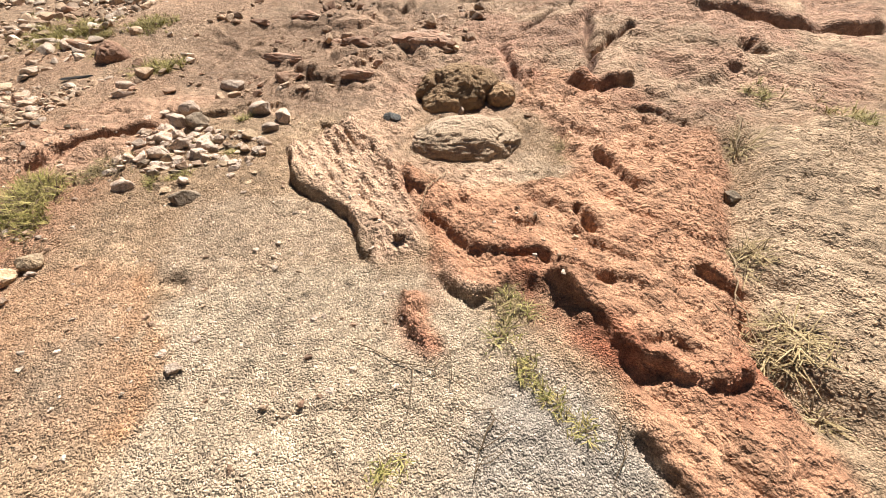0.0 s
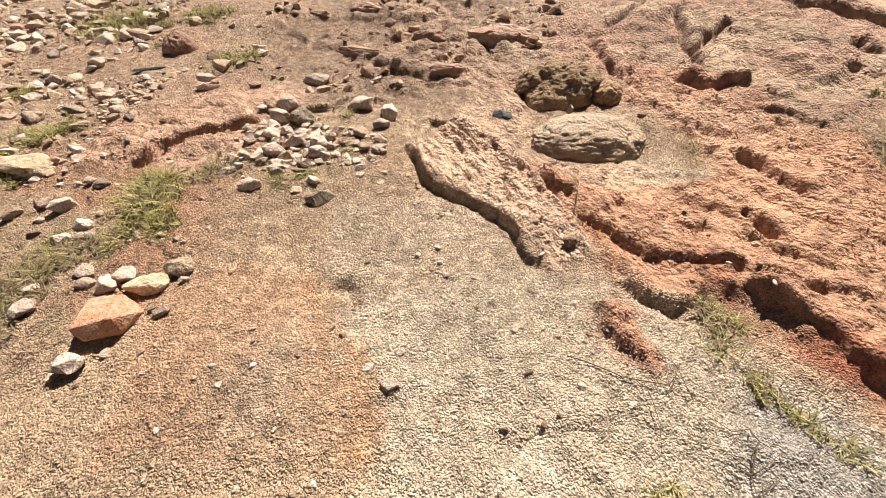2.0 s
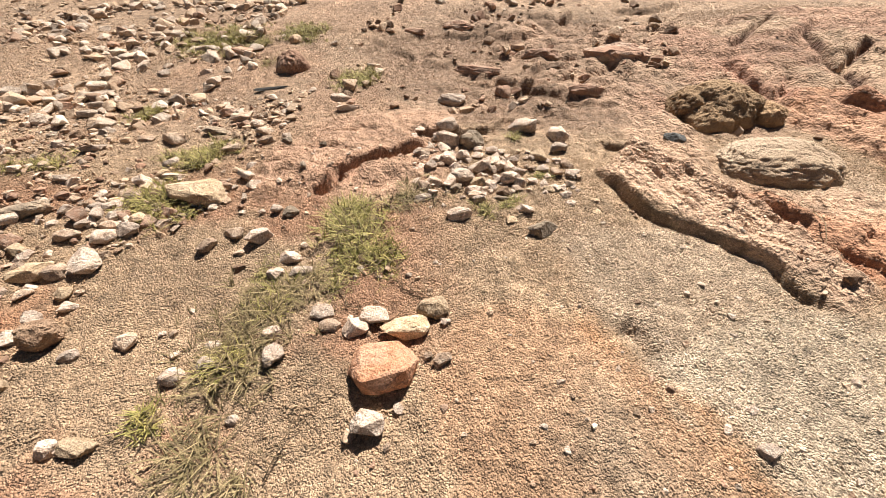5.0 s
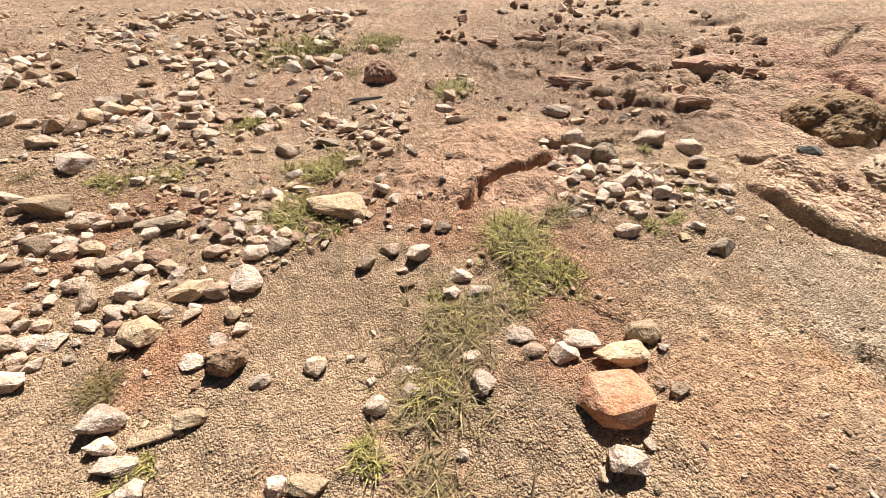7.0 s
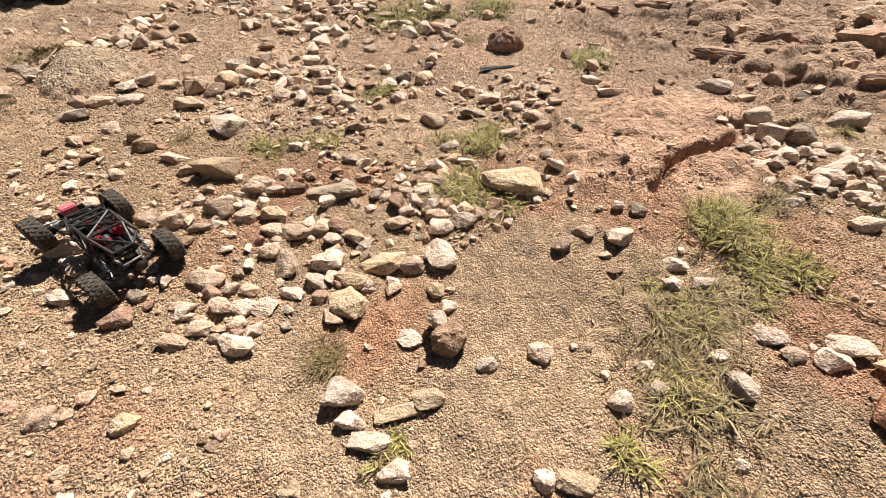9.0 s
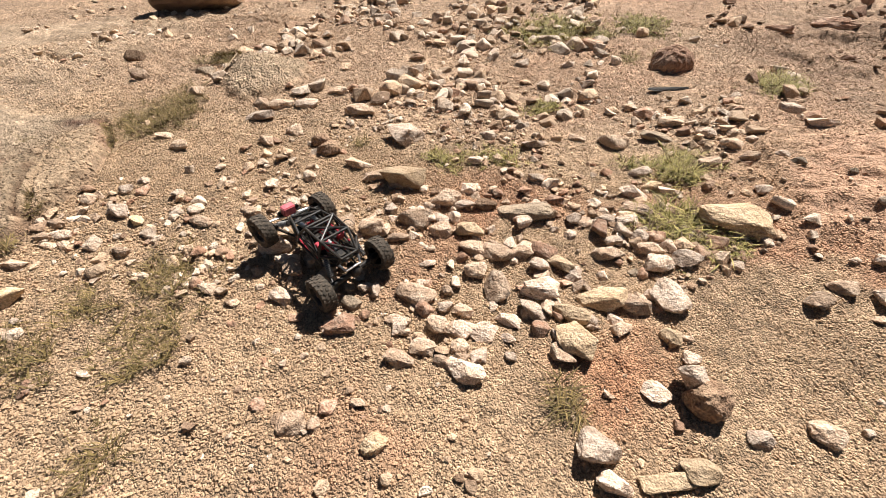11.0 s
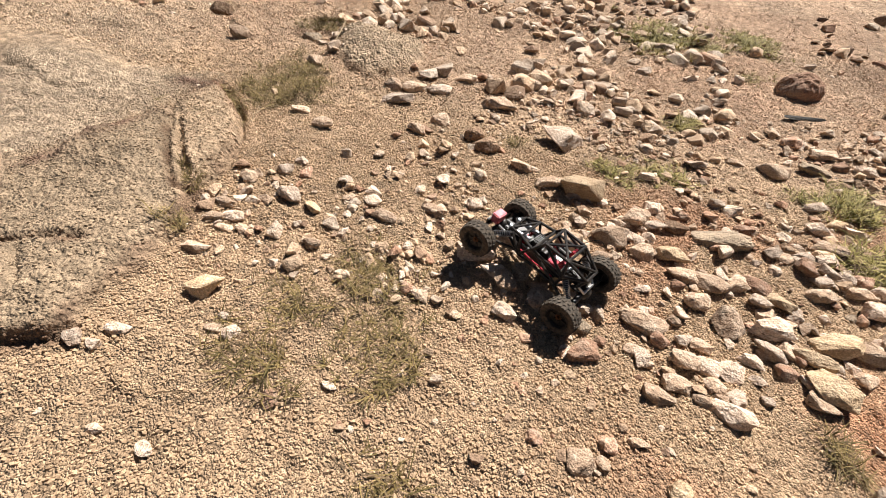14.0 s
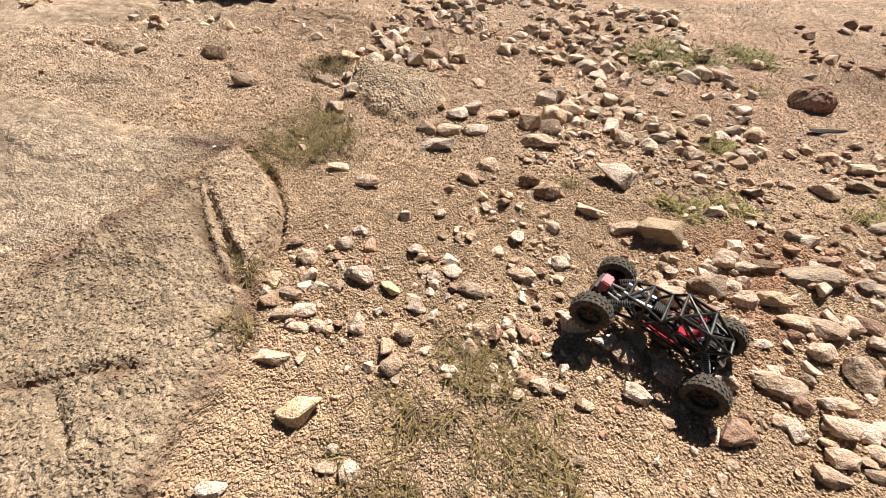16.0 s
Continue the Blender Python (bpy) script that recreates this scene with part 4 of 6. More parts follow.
bedded("stones beside the granite slab", "cream", [(-4.386, 0.605, 0.099, 0.056), (-4.288, 0.978, 0.064, 0.036)])
bedded("stones beside the granite slab", "grey", [(-5.006, 2.208, 0.104, 0.061)])
bedded("stones beside the granite slab", "pale", [(-4.379, 1.000, 0.090, 0.051), (-4.471, 1.110, 0.053, 0.041), (-4.438, 1.172, 0.046, 0.037), (-4.488, 0.858, 0.060, 0.040), (-4.299, 1.750, 0.143, 0.072), (-4.165, 1.938, 0.116, 0.068), (-4.482, 0.438, 0.054, 0.028), (-4.288, 0.552, 0.026, 0.021), (-4.553, 0.390, 0.061, 0.036), (-4.505, 0.391, 0.034, 0.025), (-4.347, 0.252, 0.035, 0.019), (-4.234, 0.251, 0.040, 0.025)])
bedded("stones beside the granite slab", "pink", [(-4.392, 1.120, 0.039, 0.056)])
bedded("stones beside the granite slab", "tan", [(-4.503, 0.718, 0.075, 0.042), (-4.212, 0.839, 0.051, 0.032), (-4.446, 0.952, 0.064, 0.032), (-4.554, 1.027, 0.064, 0.054), (-4.544, 0.893, 0.062, 0.035), (-4.433, 0.822, 0.044, 0.032), (-4.488, 0.807, 0.058, 0.029), (-4.531, 0.832, 0.060, 0.030), (-4.633, 1.483, 0.076, 0.043), (-4.505, 1.435, 0.094, 0.047), (-4.139, 1.553, 0.087, 0.043), (-4.275, 1.892, 0.114, 0.057), (-4.375, 1.873, 0.088, 0.074), (-4.821, 1.937, 0.093, 0.064), (-5.361, 2.083, 0.144, 0.072), (-4.291, 0.516, 0.045, 0.025)])
bedded("stones by the green clump", "cream", [(-1.388, 0.834, 0.088, 0.067), (-1.462, 0.770, 0.128, 0.064)])
bedded("stones by the green clump", "grey", [(-2.061, 1.765, 0.050, 0.039)])
bedded("stones by the green clump", "pale", [(-2.098, 0.672, 0.063, 0.047), (-2.020, 0.763, 0.052, 0.037), (-2.007, 0.703, 0.043, 0.044), (-1.713, 0.849, 0.074, 0.048), (-1.607, 0.791, 0.073, 0.058), (-1.553, 0.822, 0.089, 0.053), (-1.532, 0.524, 0.076, 0.062), (-1.824, 0.719, 0.059, 0.074), (-1.849, 0.789, 0.060, 0.037), (-1.876, 1.077, 0.080, 0.048), (-1.899, 0.999, 0.051, 0.046), (-1.814, 1.007, 0.077, 0.038), (-1.884, 0.554, 0.032, 0.025), (-2.008, 1.167, 0.085, 0.069), (-1.296, 1.224, 0.084, 0.051), (-1.066, 1.242, 0.066, 0.034), (-1.351, 0.786, 0.031, 0.023), (-2.178, 1.630, 0.071, 0.043)])
bedded("stones by the green clump", "tan", [(-1.680, 0.800, 0.059, 0.042), (-2.112, 1.199, 0.067, 0.044), (-2.190, 1.824, 0.077, 0.040)])
bedded("stones on the far ground", "brown", [(-3.185, 1.950, 0.064, 0.069)])
bedded("stones on the far ground", "grey", [(-2.497, 1.969, 0.121, 0.060)])
bedded("stones on the far ground", "pale", [(-2.300, 2.009, 0.078, 0.054), (-1.914, 2.269, 0.106, 0.061), (-1.848, 2.138, 0.116, 0.058), (-1.303, 2.297, 0.153, 0.076)])
bedded("stones on the far ground", "pink", [(-2.523, 2.186, 0.093, 0.067)])
bedded("stones on the far ground", "tan", [(-4.076, 2.125, 0.111, 0.060), (-3.867, 1.931, 0.165, 0.083), (-2.819, 1.908, 0.072, 0.039), (-2.420, 2.115, 0.102, 0.059), (-2.223, 1.913, 0.094, 0.056)])


def boulder(name, label, mat, seed, rows, flat=0.7, yaw=0.0, corners=16, rough=0.05, boxy=0.4, worn=0.08, sunk=0.26, lean=(0, 0), square=False):
    """Large stones with a shape of their own."""
    for k, (x, y, w, d) in enumerate(rows):
        ob = lay(name, rock_mesh(name, seed + k, 4, corners, rough, boxy, worn, square), mat, x, y, w * 1.08, d * 1.05, d * flat, yaw, lean, sunk)
        tagged(ob, label, "boulder")


boulder("orange_stone", "blocky orange-red sandstone block lying on the sand", ORANGE, 303, [(-1.512, 0.655, 0.172, 0.135)], 0.52, 12, 15, 0.030, 0.6, 0.045, 0.14, (-8, -4), True)
boulder("flat_boulder", "long flat cream boulder beside green grass", CREAM, 311, [(-2.325, 1.425, 0.225, 0.125)], 0.62, -7, 22, 0.07, 0.6, 0.10, 0.24, (6, 7))
boulder("boulder", "pale wedge-shaped boulder in the stone field", PALE, 323, [(-3.560, 1.715, 0.180, 0.115)], 0.75, -8, 13, 0.05, 0.5, 0.07, 0.2, (8, 6))
boulder("boulder", "cream rounded boulder with a shaded foot", CREAM, 331, [(-3.458, 1.435, 0.162, 0.107)], 0.85, -10, 16)
boulder("boulder", "dark grey lichen-stained boulder in the stone field", GREY, 341, [(-2.981, 1.343, 0.182, 0.098)], 0.65, 8, 18, 0.09)
boulder("boulder", "dark brown pitted boulder beside a pale stone", BROWN, 352, [(-2.512, 0.782, 0.092, 0.080)], 1.15, 35, 60, 0.11, 0.10, 0.20, 0.14)
boulder("cap_stone", "pale chalky stone leaning on a dark brown boulder", PALE, 357, [(-2.540, 0.828, 0.066, 0.045)], 1.75, -35, 14, 0.06, 0.3, 0.10, 0.05, (14, 0))
boulder("boulder", "yellow-ochre rounded boulder on red soil", CREAM, 361, [(-2.800, 0.871, 0.109, 0.091)], 0.85, -30, 18, 0.05)
boulder("split_stone", "grey stone with a pale cap and a dark split face", GREY, 371, [(-1.008, 1.149, 0.117, 0.068)], 0.85, 20, 9)
boulder("boulder", "cream boulder at the edge of the sand", CREAM, 381, [(-2.615, 0.600, 0.107, 0.046), (-2.548, 0.636, 0.076, 0.054)], 0.7, 12, 15)
boulder("rock_outcrop", "low pinkish rock outcrop breaking through the ground", PINK, 431, [(-1.124, 2.728, 0.280, 0.086), (-0.952, 2.506, 0.233, 0.081), (-0.659, 2.999, 0.258, 0.110), (-1.207, 3.706, 0.264, 0.129), (-0.549, 2.302, 0.190, 0.075), (-0.168, 2.870, 0.449, 0.220), (-0.861, 3.233, 0.230, 0.089), (-1.564, 3.578, 0.174, 0.074), (-1.309, 3.189, 0.076, 0.053)], 0.85, -12, 30, 0.10, 0.2, 0.16, 0.58)
boulder("slate_plate", "thin dark slate plate lying on the sand", DARK_SLATE, 451, [(-2.384, 2.478, 0.191, 0.039)], 0.35, 5, 12, 0.03, 0.5, 0.05, 0.2)
boulder("standing_pebble", "small pale pebble standing against the round boulder", PALE, 481, [(0.057, 1.847, 0.028, 0.026)], 2.0, 5, 12, 0.04, 0.3, 0.1, 0.15)
boulder("far_boulder", "large dark red-brown boulder with a shaded foot", BROWN, 471, [(-6.55, 4.00, 0.85, 0.6)], 0.9, 5, 20, 0.06, 0.5, 0.1, 0.15)


def bedded_rock(name, label, mat, x, y, w, d, h, yaw, seed, furrow, lump, cracks, up=0.0, tall=2.6, nu=190, nv=90):
    """A worn rock bedded in the ground: a lumpy dome with furrows along its length and a few cracks across it."""
    off = Vector((seed * 7.3, seed * 1.7, 0))
    verts, faces = [], []
    for j in range(nv + 1):
        b = math.pi * (j / nv - 0.5)
        for i in range(nu):
            a = 2 * math.pi * i / nu
            p = Vector((math.cos(a) * math.cos(b), math.sin(a) * math.cos(b), math.sin(b)))
            q = Vector([math.copysign(abs(c) ** 0.95, c) for c in p])
            s = 1 + lump * (noise.noise(p * 1.4 + off) + 0.6 * noise.noise(p * 3.1 + off) + 0.35 * noise.noise(p * 7 + off))
            wave = 0.25 * noise.noise(p * 2.2 - off)
            g = Vector((p.x * 3.0, (p.y + wave) * 9, (p.z + wave) * 15)) + off
            s += furrow * (0.5 - abs(noise.noise(g)) * 1.6 + 0.5 * abs(noise.noise(g * 2.3))) + 0.25 * furrow * noise.noise(p * 26 + off)
            for kx, ky, kz, c, deep in cracks:
                t = p.x * kx + p.y * ky + p.z * kz - c + 0.22 * noise.noise(p * 2.6 + off)
                s -= deep * math.exp(-(t / 0.07) ** 2)
            # the foot draws in, as an overhang
            s -= 0.07 * math.exp(-((p.z + 0.18) / 0.16) ** 2) * (0.6 + noise.noise(p * 2 + off))
            verts.append((q.x * s * w / 2, q.y * s * d / 2, q.z * s * h))
    for j in range(nv):
        for i in range(nu):
            k, m = j * nu + i, j * nu + (i + 1) % nu
            faces += [(k, m, m + nu, k + nu)]
    me = bpy.data.meshes.new(name)
    me.from_pydata(verts, [], faces)
    me.polygons.foreach_set("use_smooth", np.ones(len(faces), bool))
    me.materials.append(mat)
    ob = new(name, me)
    ob.location, ob.rotation_euler = (x, y, lie(x, y) + up), (0, 0, radians(yaw))
    return tagged(ob, label, "boulder")


bedded_rock("oblong_boulder", "long tan-grey furrowed boulder bedded in red rock", WEATHERED, 0.070, 1.580, 0.50, 0.34, 0.100, -3, 3, 0.055, 0.09, [(0.9, 0.2, 0.3, 0.75, 0.06), (0.1, -0.5, 0.9, 0.05, 0.05)], 0.004)
bedded_rock("round_boulder", "low reddish-brown boulder on the pink mound", PINK, -2.33, 2.80, 0.21, 0.20, 0.115, 10, 14, 0.040, 0.12, [(0.2, 0.3, 0.9, 0.7, 0.05)], 0.0, nu=110, nv=56)
bedded_rock("round_boulder", "rounded ochre-brown cracked boulder bedded in red rock", MOSSY, 0.055, 2.085, 0.47, 0.34, 0.160, 4, 5, 0.060, 0.10, [(0.95, 0.1, 0.1, 0.5, 0.13), (-0.9, 0.3, 0.2, 0.62, 0.10)], 0.006)
bedded_rock("round_boulder", "small ochre-brown knobbly boulder against a larger one", MOSSY, -0.035, 1.965, 0.25, 0.20, 0.105, -4, 8, 0.050, 0.12, [(0.2, 0.3, 0.9, 0.7, 0.05)], 0.004, nu=120, nv=60)
bedded_rock("round_boulder", "small ochre-brown knobbly boulder against a larger one", MOSSY, 0.275, 1.990, 0.15, 0.15, 0.080, 12, 11, 0.050, 0.12, [(0.7, 0.3, 0.4, 0.2, 0.08)], 0.004, nu=100, nv=50)


def joined(name, verts, faces, label, mats, which=None, colours=None, smooth=False):
    """One mesh of very many loose pieces, from arrays."""
    me = bpy.data.meshes.new(name)
    me.vertices.add(len(verts))
    me.vertices.foreach_set("co", verts.ravel())
    me.loops.add(faces.size)
    me.loops.foreach_set("vertex_index", faces.ravel().astype(np.int32))
    me.polygons.add(len(faces))
    me.polygons.foreach_set("loop_start", np.arange(0, faces.size, 3, dtype=np.int32))
    for mat in mats:
        me.materials.append(mat)
    if which is not None:
        me.polygons.foreach_set("material_index", which.astype(np.int32))
    me.update(calc_edges=True)
    if colours is not None:
        me.attributes.new("zone_colour", "FLOAT_COLOR", "POINT").data.foreach_set("color", np.concatenate((colours, np.ones((len(verts), 1))), 1).ravel())
    me.polygons.foreach_set("use_smooth", np.full(len(faces), smooth))
    return tagged(new(name, me), label, "stones", kind="stuff")


def shape_arrays(me):
    v = np.empty(len(me.vertices) * 3)
    me.vertices.foreach_get("co", v)
    f = np.empty(len(me.polygons) * 3, np.int32)
    me.polygons.foreach_get("vertices", f)
    return v.reshape(-1, 3), f.reshape(-1, 3)


PEBBLES = [shape_arrays(me) for me in PEBBLE_SHAPES]


LOOSE = []


def scatter(weights, count, x0, x1, y0, y1, lo, hi, seed, clump=0.0, apart=""):
    """Small stones strewn over an area; clump: how firmly they keep to patches; apart: the group of those that are things."""
    r = np.random.RandomState(seed)
    x, y = r.uniform(x0, x1, count * 4), r.uniform(y0, y1, count * 4)
    keep = (fbm(x * 2.2, y * 2.2, 2, seed) > clump * r.uniform(-0.4, 0.5, len(x))) & ((x > -4.62) | (y > 1.5))
    # the open soil between the stone field and the green clump carries only grit
    keep &= (hi < 0.034) | (y > 1.32) | (x < -2.78 + 1.1 * (y - 0.85)) | (x > -1.6)
    x, y = x[keep][:count], y[keep][:count]
    verts, faces, which, n = [], [], [], 0
    for px, py in zip(x, y):
        pick = r.randint(len(PEBBLES))
        v, f = PEBBLES[pick]
        w = lo + (hi - lo) * r.rand() ** 2.2
        h = w * r.uniform(0.38, 0.72)
        m = np.array(Euler((r.uniform(-0.3, 0.3), r.uniform(-0.3, 0.3), r.uniform(0, 6.28))).to_matrix())
        if apart:
            kind = ("pale", "tan", "pink", "brown")[r.choice(4, p=np.array(weights) / sum(weights))]
            ob = lay("pebble", PEBBLE_SHAPES[pick], LOOKS[kind][0], px, py, w, w * r.uniform(0.65, 1), h, r.uniform(0, 360), (r.uniform(-14, 14), r.uniform(-14, 14)), 0.23)
            tagged(ob, "small " + LOOKS[kind][1], "pebble", apart)
            continue
        verts.append((v * (w, w * r.uniform(0.65, 1), h)) @ m.T + (px, py, lie(px, py) + h * 0.27))
        faces.append(f + n)
        which.append(np.full(len(f), r.choice(4, p=np.array(weights) / sum(weights))))
        n += len(v)
    if not apart:
        LOOSE.append((np.concatenate(verts), np.concatenate(faces), np.concatenate(which)))


scatter((7, 4, 1, 0.6), 850, -5.0, -2.7, 2.05, 4.6, 0.025, 0.13, 5, 0.7)
scatter((6, 5, 3, 2), 150, -3.85, -2.35, 0.75, 1.45, 0.030, 0.065, 6, 0.6, "small stones of the stone field")
scatter((6, 5, 3, 2), 760, -3.95, -2.2, 0.75, 2.1, 0.014, 0.045, 26, 0.6)
scatter((8, 2, 0.2, 0.2), 120, -1.48, -0.82, 1.32, 1.90, 0.024, 0.068, 15, 0.5, "stone pile by the streaked ridge")
scatter((6, 4, 2, 1), 150, -4.85, -3.75, 0.72, 1.6, 0.018, 0.06, 16, 0.5)
scatter((6, 3, 1, 0.5), 170, -3.0, -2.1, 1.2, 2.4, 0.02, 0.07, 7, 0.6)
scatter((6, 4, 1, 0.5), 380, -8.5, -4.2, 2.0, 5.0, 0.022, 0.085, 8, 0.4)
scatter((1, 3, 3, 3), 220, -2.7, 0.3, 2.1, 4.6, 0.03, 0.11, 9, 0.4)
scatter((3, 4, 2, 1), 420, -5.2, -1.5, 0.15, 1.7, 0.012, 0.032, 10, 0.3)
scatter((4, 3, 1, 1), 200, -1.5, 0.4, 0.1, 1.3, 0.010, 0.024, 11, 0.3)


starts = np.cumsum([0] + [len(v) for v, f, w in LOOSE])
joined("scattered_stones", np.concatenate([v for v, f, w in LOOSE]), np.concatenate([f + k for (v, f, w), k in zip(LOOSE, starts)]), "many pale, tan and brown stones strewn over sandy ground", STREWN, np.concatenate([w for v, f, w in LOOSE]))


def gravel(label, count, x0, x1, y0, y1, lo, hi, seed):
    """Loose angular grit: six-cornered grains, half sunk, thickest where the ground is gritty."""
    r = np.random.RandomState(seed)
    x, y = r.uniform(x0, x1, count * 2), r.uniform(y0, y1, count * 2)
    z, col, grit, bare = terrain(x, y)
    keep = r.rand(len(x)) < np.where(grit < 0.12, 0.45, np.clip(np.maximum((grit - 0.25) * 1.4, 0.35 * bare) + 1.2 * fbm(x * 5, y * 5, 3, seed), 0.04, 1))
    x, y, z, col, bare = [q[keep][:count] for q in (x, y, z, col, bare)]
    n = len(x)
    rad = ((lo + (hi - lo) * r.rand(n) ** 2.0) * (0.90 - 0.14 * ease((x + 3.4) / 0.7)))[:, None, None]
    ring = np.arange(3) * 2 * math.pi / 3
    low = np.stack((np.cos(ring), np.sin(ring), np.full(3, -0.45)), 1)
    top = np.stack((0.72 * np.cos(ring + math.pi / 3), 0.72 * np.sin(ring + math.pi / 3), np.full(3, 0.55)), 1)
    v = np.concatenate((low, top))[None] * rad * r.uniform(0.75, 1.3, (n, 6, 1)) + r.normal(0, 0.13, (n, 6, 3)) * rad
    t = r.uniform(0, 6.28, n)[:, None]
    v = np.stack((v[..., 0] * np.cos(t) - v[..., 1] * np.sin(t) + x[:, None], v[..., 0] * np.sin(t) + v[..., 1] * np.cos(t) + y[:, None], v[..., 2] + z[:, None] + rad[..., 0] * (0.27 - 0.17 * ease((x + 3.4) / 0.7)[:, None] - 0.42 * bare[:, None])), -1)
    f = np.array([(0, 1, 3), (1, 4, 3), (1, 2, 4), (2, 5, 4), (2, 0, 5), (0, 3, 5), (3, 4, 5)])
    joined("gravel", v.reshape(-1, 3), (np.arange(n)[:, None, None] * 6 + f[None]).reshape(-1, 3), label, [GRAVEL], None, np.repeat(col, 6, 0))


gravel("coarse angular granite grit covering the near sand", 150000, -5.5, 1.6, 0.05, 1.60, 0.0022, 0.0066, 21)
gravel("coarse granite grit over the farther sand", 60000, -6.8, 2.0, 1.60, 3.6, 0.0032, 0.0088, 22)
gravel("granite grit thinning out over the far ground", 20000, -9.0, 2.0, 3.4, 6.5, 0.004, 0.011, 23)


# ---- plants ----
def blade_mesh(name, radius, tall, count, seed, flop=0.5, width=0.0022):
    """A low mat of grass: little shoots of thin bent blades, thicker towards the middle."""
    r = np.random.RandomState(seed)
    verts, faces = [], []
    stretch, turned = r.uniform(0.45, 0.9), r.uniform(0, 3.14)
    shoots = max(5, count // 11)
    for _ in range(shoots):
        u, v = r.normal(0, 0.45, 2) * radius * (1, stretch)
        sx, sy = u * math.cos(turned) - v * math.sin(turned), u * math.sin(turned) + v * math.cos(turned)
        main, size = r.uniform(0, 6.28), tall * r.uniform(0.45, 1.15)
        for k in range(r.randint(6, 16)):
            x, y = sx + r.normal(0, 0.006), sy + r.normal(0, 0.006)
            lean = main + r.normal(0, 1.3)
            up, out = size * r.uniform(0.15, 0.9), size * flop * r.uniform(0.3, 1.2)
            side = (-math.sin(lean) * width * r.uniform(0.6, 1.5), math.cos(lean) * width * r.uniform(0.6, 1.5))
            n = len(verts)
            for u, w in ((0.0, 1.0), (0.4, 0.9), (0.75, 0.6)):
                cx, cy, cz = x + math.cos(lean) * out * u ** 1.4, y + math.sin(lean) * out * u ** 1.4, up * (u * 1.5 - 0.7 * u * u) - 0.004
                verts += [(cx - side[0] * w, cy - side[1] * w, cz), (cx + side[0] * w, cy + side[1] * w, cz)]
            verts.append((x + math.cos(lean) * out, y + math.sin(lean) * out, up * 0.75))
            faces += [(n, n + 1, n + 3, n + 2), (n + 2, n + 3, n + 5, n + 4), (n + 4, n + 5, n + 6)]
    me = bpy.data.meshes.new(name)
    me.from_pydata(verts, [], faces)
    return me


def grass(kind, rows, seed):
    """Clumps at x, y with a radius and a height."""
    r = random.Random(seed)
    for x, y, radius, tall in rows:
        dry = kind == "dry"
        radius *= 1.3 if dry else 1.0
        tall = min(max(tall * 0.5, 0.030), 0.080 if radius > 0.11 and not dry else 0.052)
        count = int((0.7 if kind == "yellow" and x < -0.5 else 0.42 if kind == "yellow" else 1.0) * min(2200, 130 + (17000 if not dry else (6000 if x < -4.5 else 2600 if x > 0.3 else 9000 if x > -2.4 else 6500)) * radius ** 1.4))
        me = blade_mesh("grass_clump", radius, tall, count, r.randrange(9999), (2.4 if x > 0.3 else 1.5) if dry else 1.15, (0.0014 if x > -2.4 else 0.0011) if dry else (0.0012 if kind == "yellow" else 0.0016))
        mat = (BLEACHED if x > 0.3 else STRAW if x > -2.4 else OLIVE) if dry else (YELLOW if kind == "yellow" else GREEN)
        me.materials.append(mat)
        me.materials.append(BARK)
        me.polygons.foreach_set("material_index", np.repeat((np.random.RandomState(len(me.vertices)).rand(len(me.polygons) // 3) < (0.22 if dry else 0.25)).astype(np.int32), 3))
        ob = new("grass_clump", me)
        ob.location = (x, y, lie(x, y))
        # stand on the slope that the ground has here
        nx, ny = (lie(x - 0.03, y) - lie(x + 0.03, y)) / 0.06, (lie(x, y - 0.03) - lie(x, y + 0.03)) / 0.06
        ob.rotation_euler = Vector((nx, ny, 1)).to_track_quat("Z", "Y").to_euler()
        tagged(ob, "sparse straw-coloured dry grass on stony ground" if dry else "low yellow-green grass clump growing between stones", "grass", "grass clumps")


grass("yellow", [(0.150, 0.65, 0.09, 0.09), (0.13, 0.54, 0.06, 0.08), (0.18, 0.45, 0.055, 0.07), (0.21, 0.37, 0.05, 0.06), (0.27, 0.30, 0.04, 0.06), (-0.15, 0.22, 0.06, 0.06), (1.40, 1.71, 0.08, 0.11), (1.60, 1.42, 0.14, 0.11)], 5)
grass("dry", [(0.16, 0.62, 0.05, 0.06), (0.47, 1.43, 0.06, 0.06)], 6)
grass("yellow", [(-3.22, 3.32, 0.20, 0.08), (-2.72, 3.28, 0.18, 0.08), (-2.55, 2.92, 0.15, 0.07), (-2.37, 3.40, 0.15, 0.07), (-3.30, 1.58, 0.11, 0.07), (-3.14, 1.69, 0.10, 0.06), (-2.57, 1.73, 0.10, 0.07), (-2.43, 1.79, 0.12, 0.08), (-2.40, 1.68, 0.09, 0.07)], 7)
grass("yellow", [(-1.13, 1.56, 0.05, 0.05), (-0.96, 1.48, 0.06, 0.05), (-1.20, 1.25, 0.06, 0.05), (-1.02, 1.78, 0.04, 0.05), (-1.11, 1.29, 0.06, 0.05), (-1.68, 0.96, 0.10, 0.07), (-1.94, 0.99, 0.09, 0.07), (-1.69, 1.22, 0.12, 0.13), (-2.49, 1.37, 0.12, 0.10)], 8)
grass("green", [(-1.66, 1.19, 0.15, 0.19), (-2.50, 1.39, 0.15, 0.13), (-1.55, 1.03, 0.09, 0.09), (-3.04, 3.31, 0.34, 0.11), (-1.82, 2.61, 0.12, 0.1), (-2.44, 1.73, 0.16, 0.1), (-2.44, 3.49, 0.17, 0.09), (-2.42, 1.34, 0.11, 0.11)], 1)
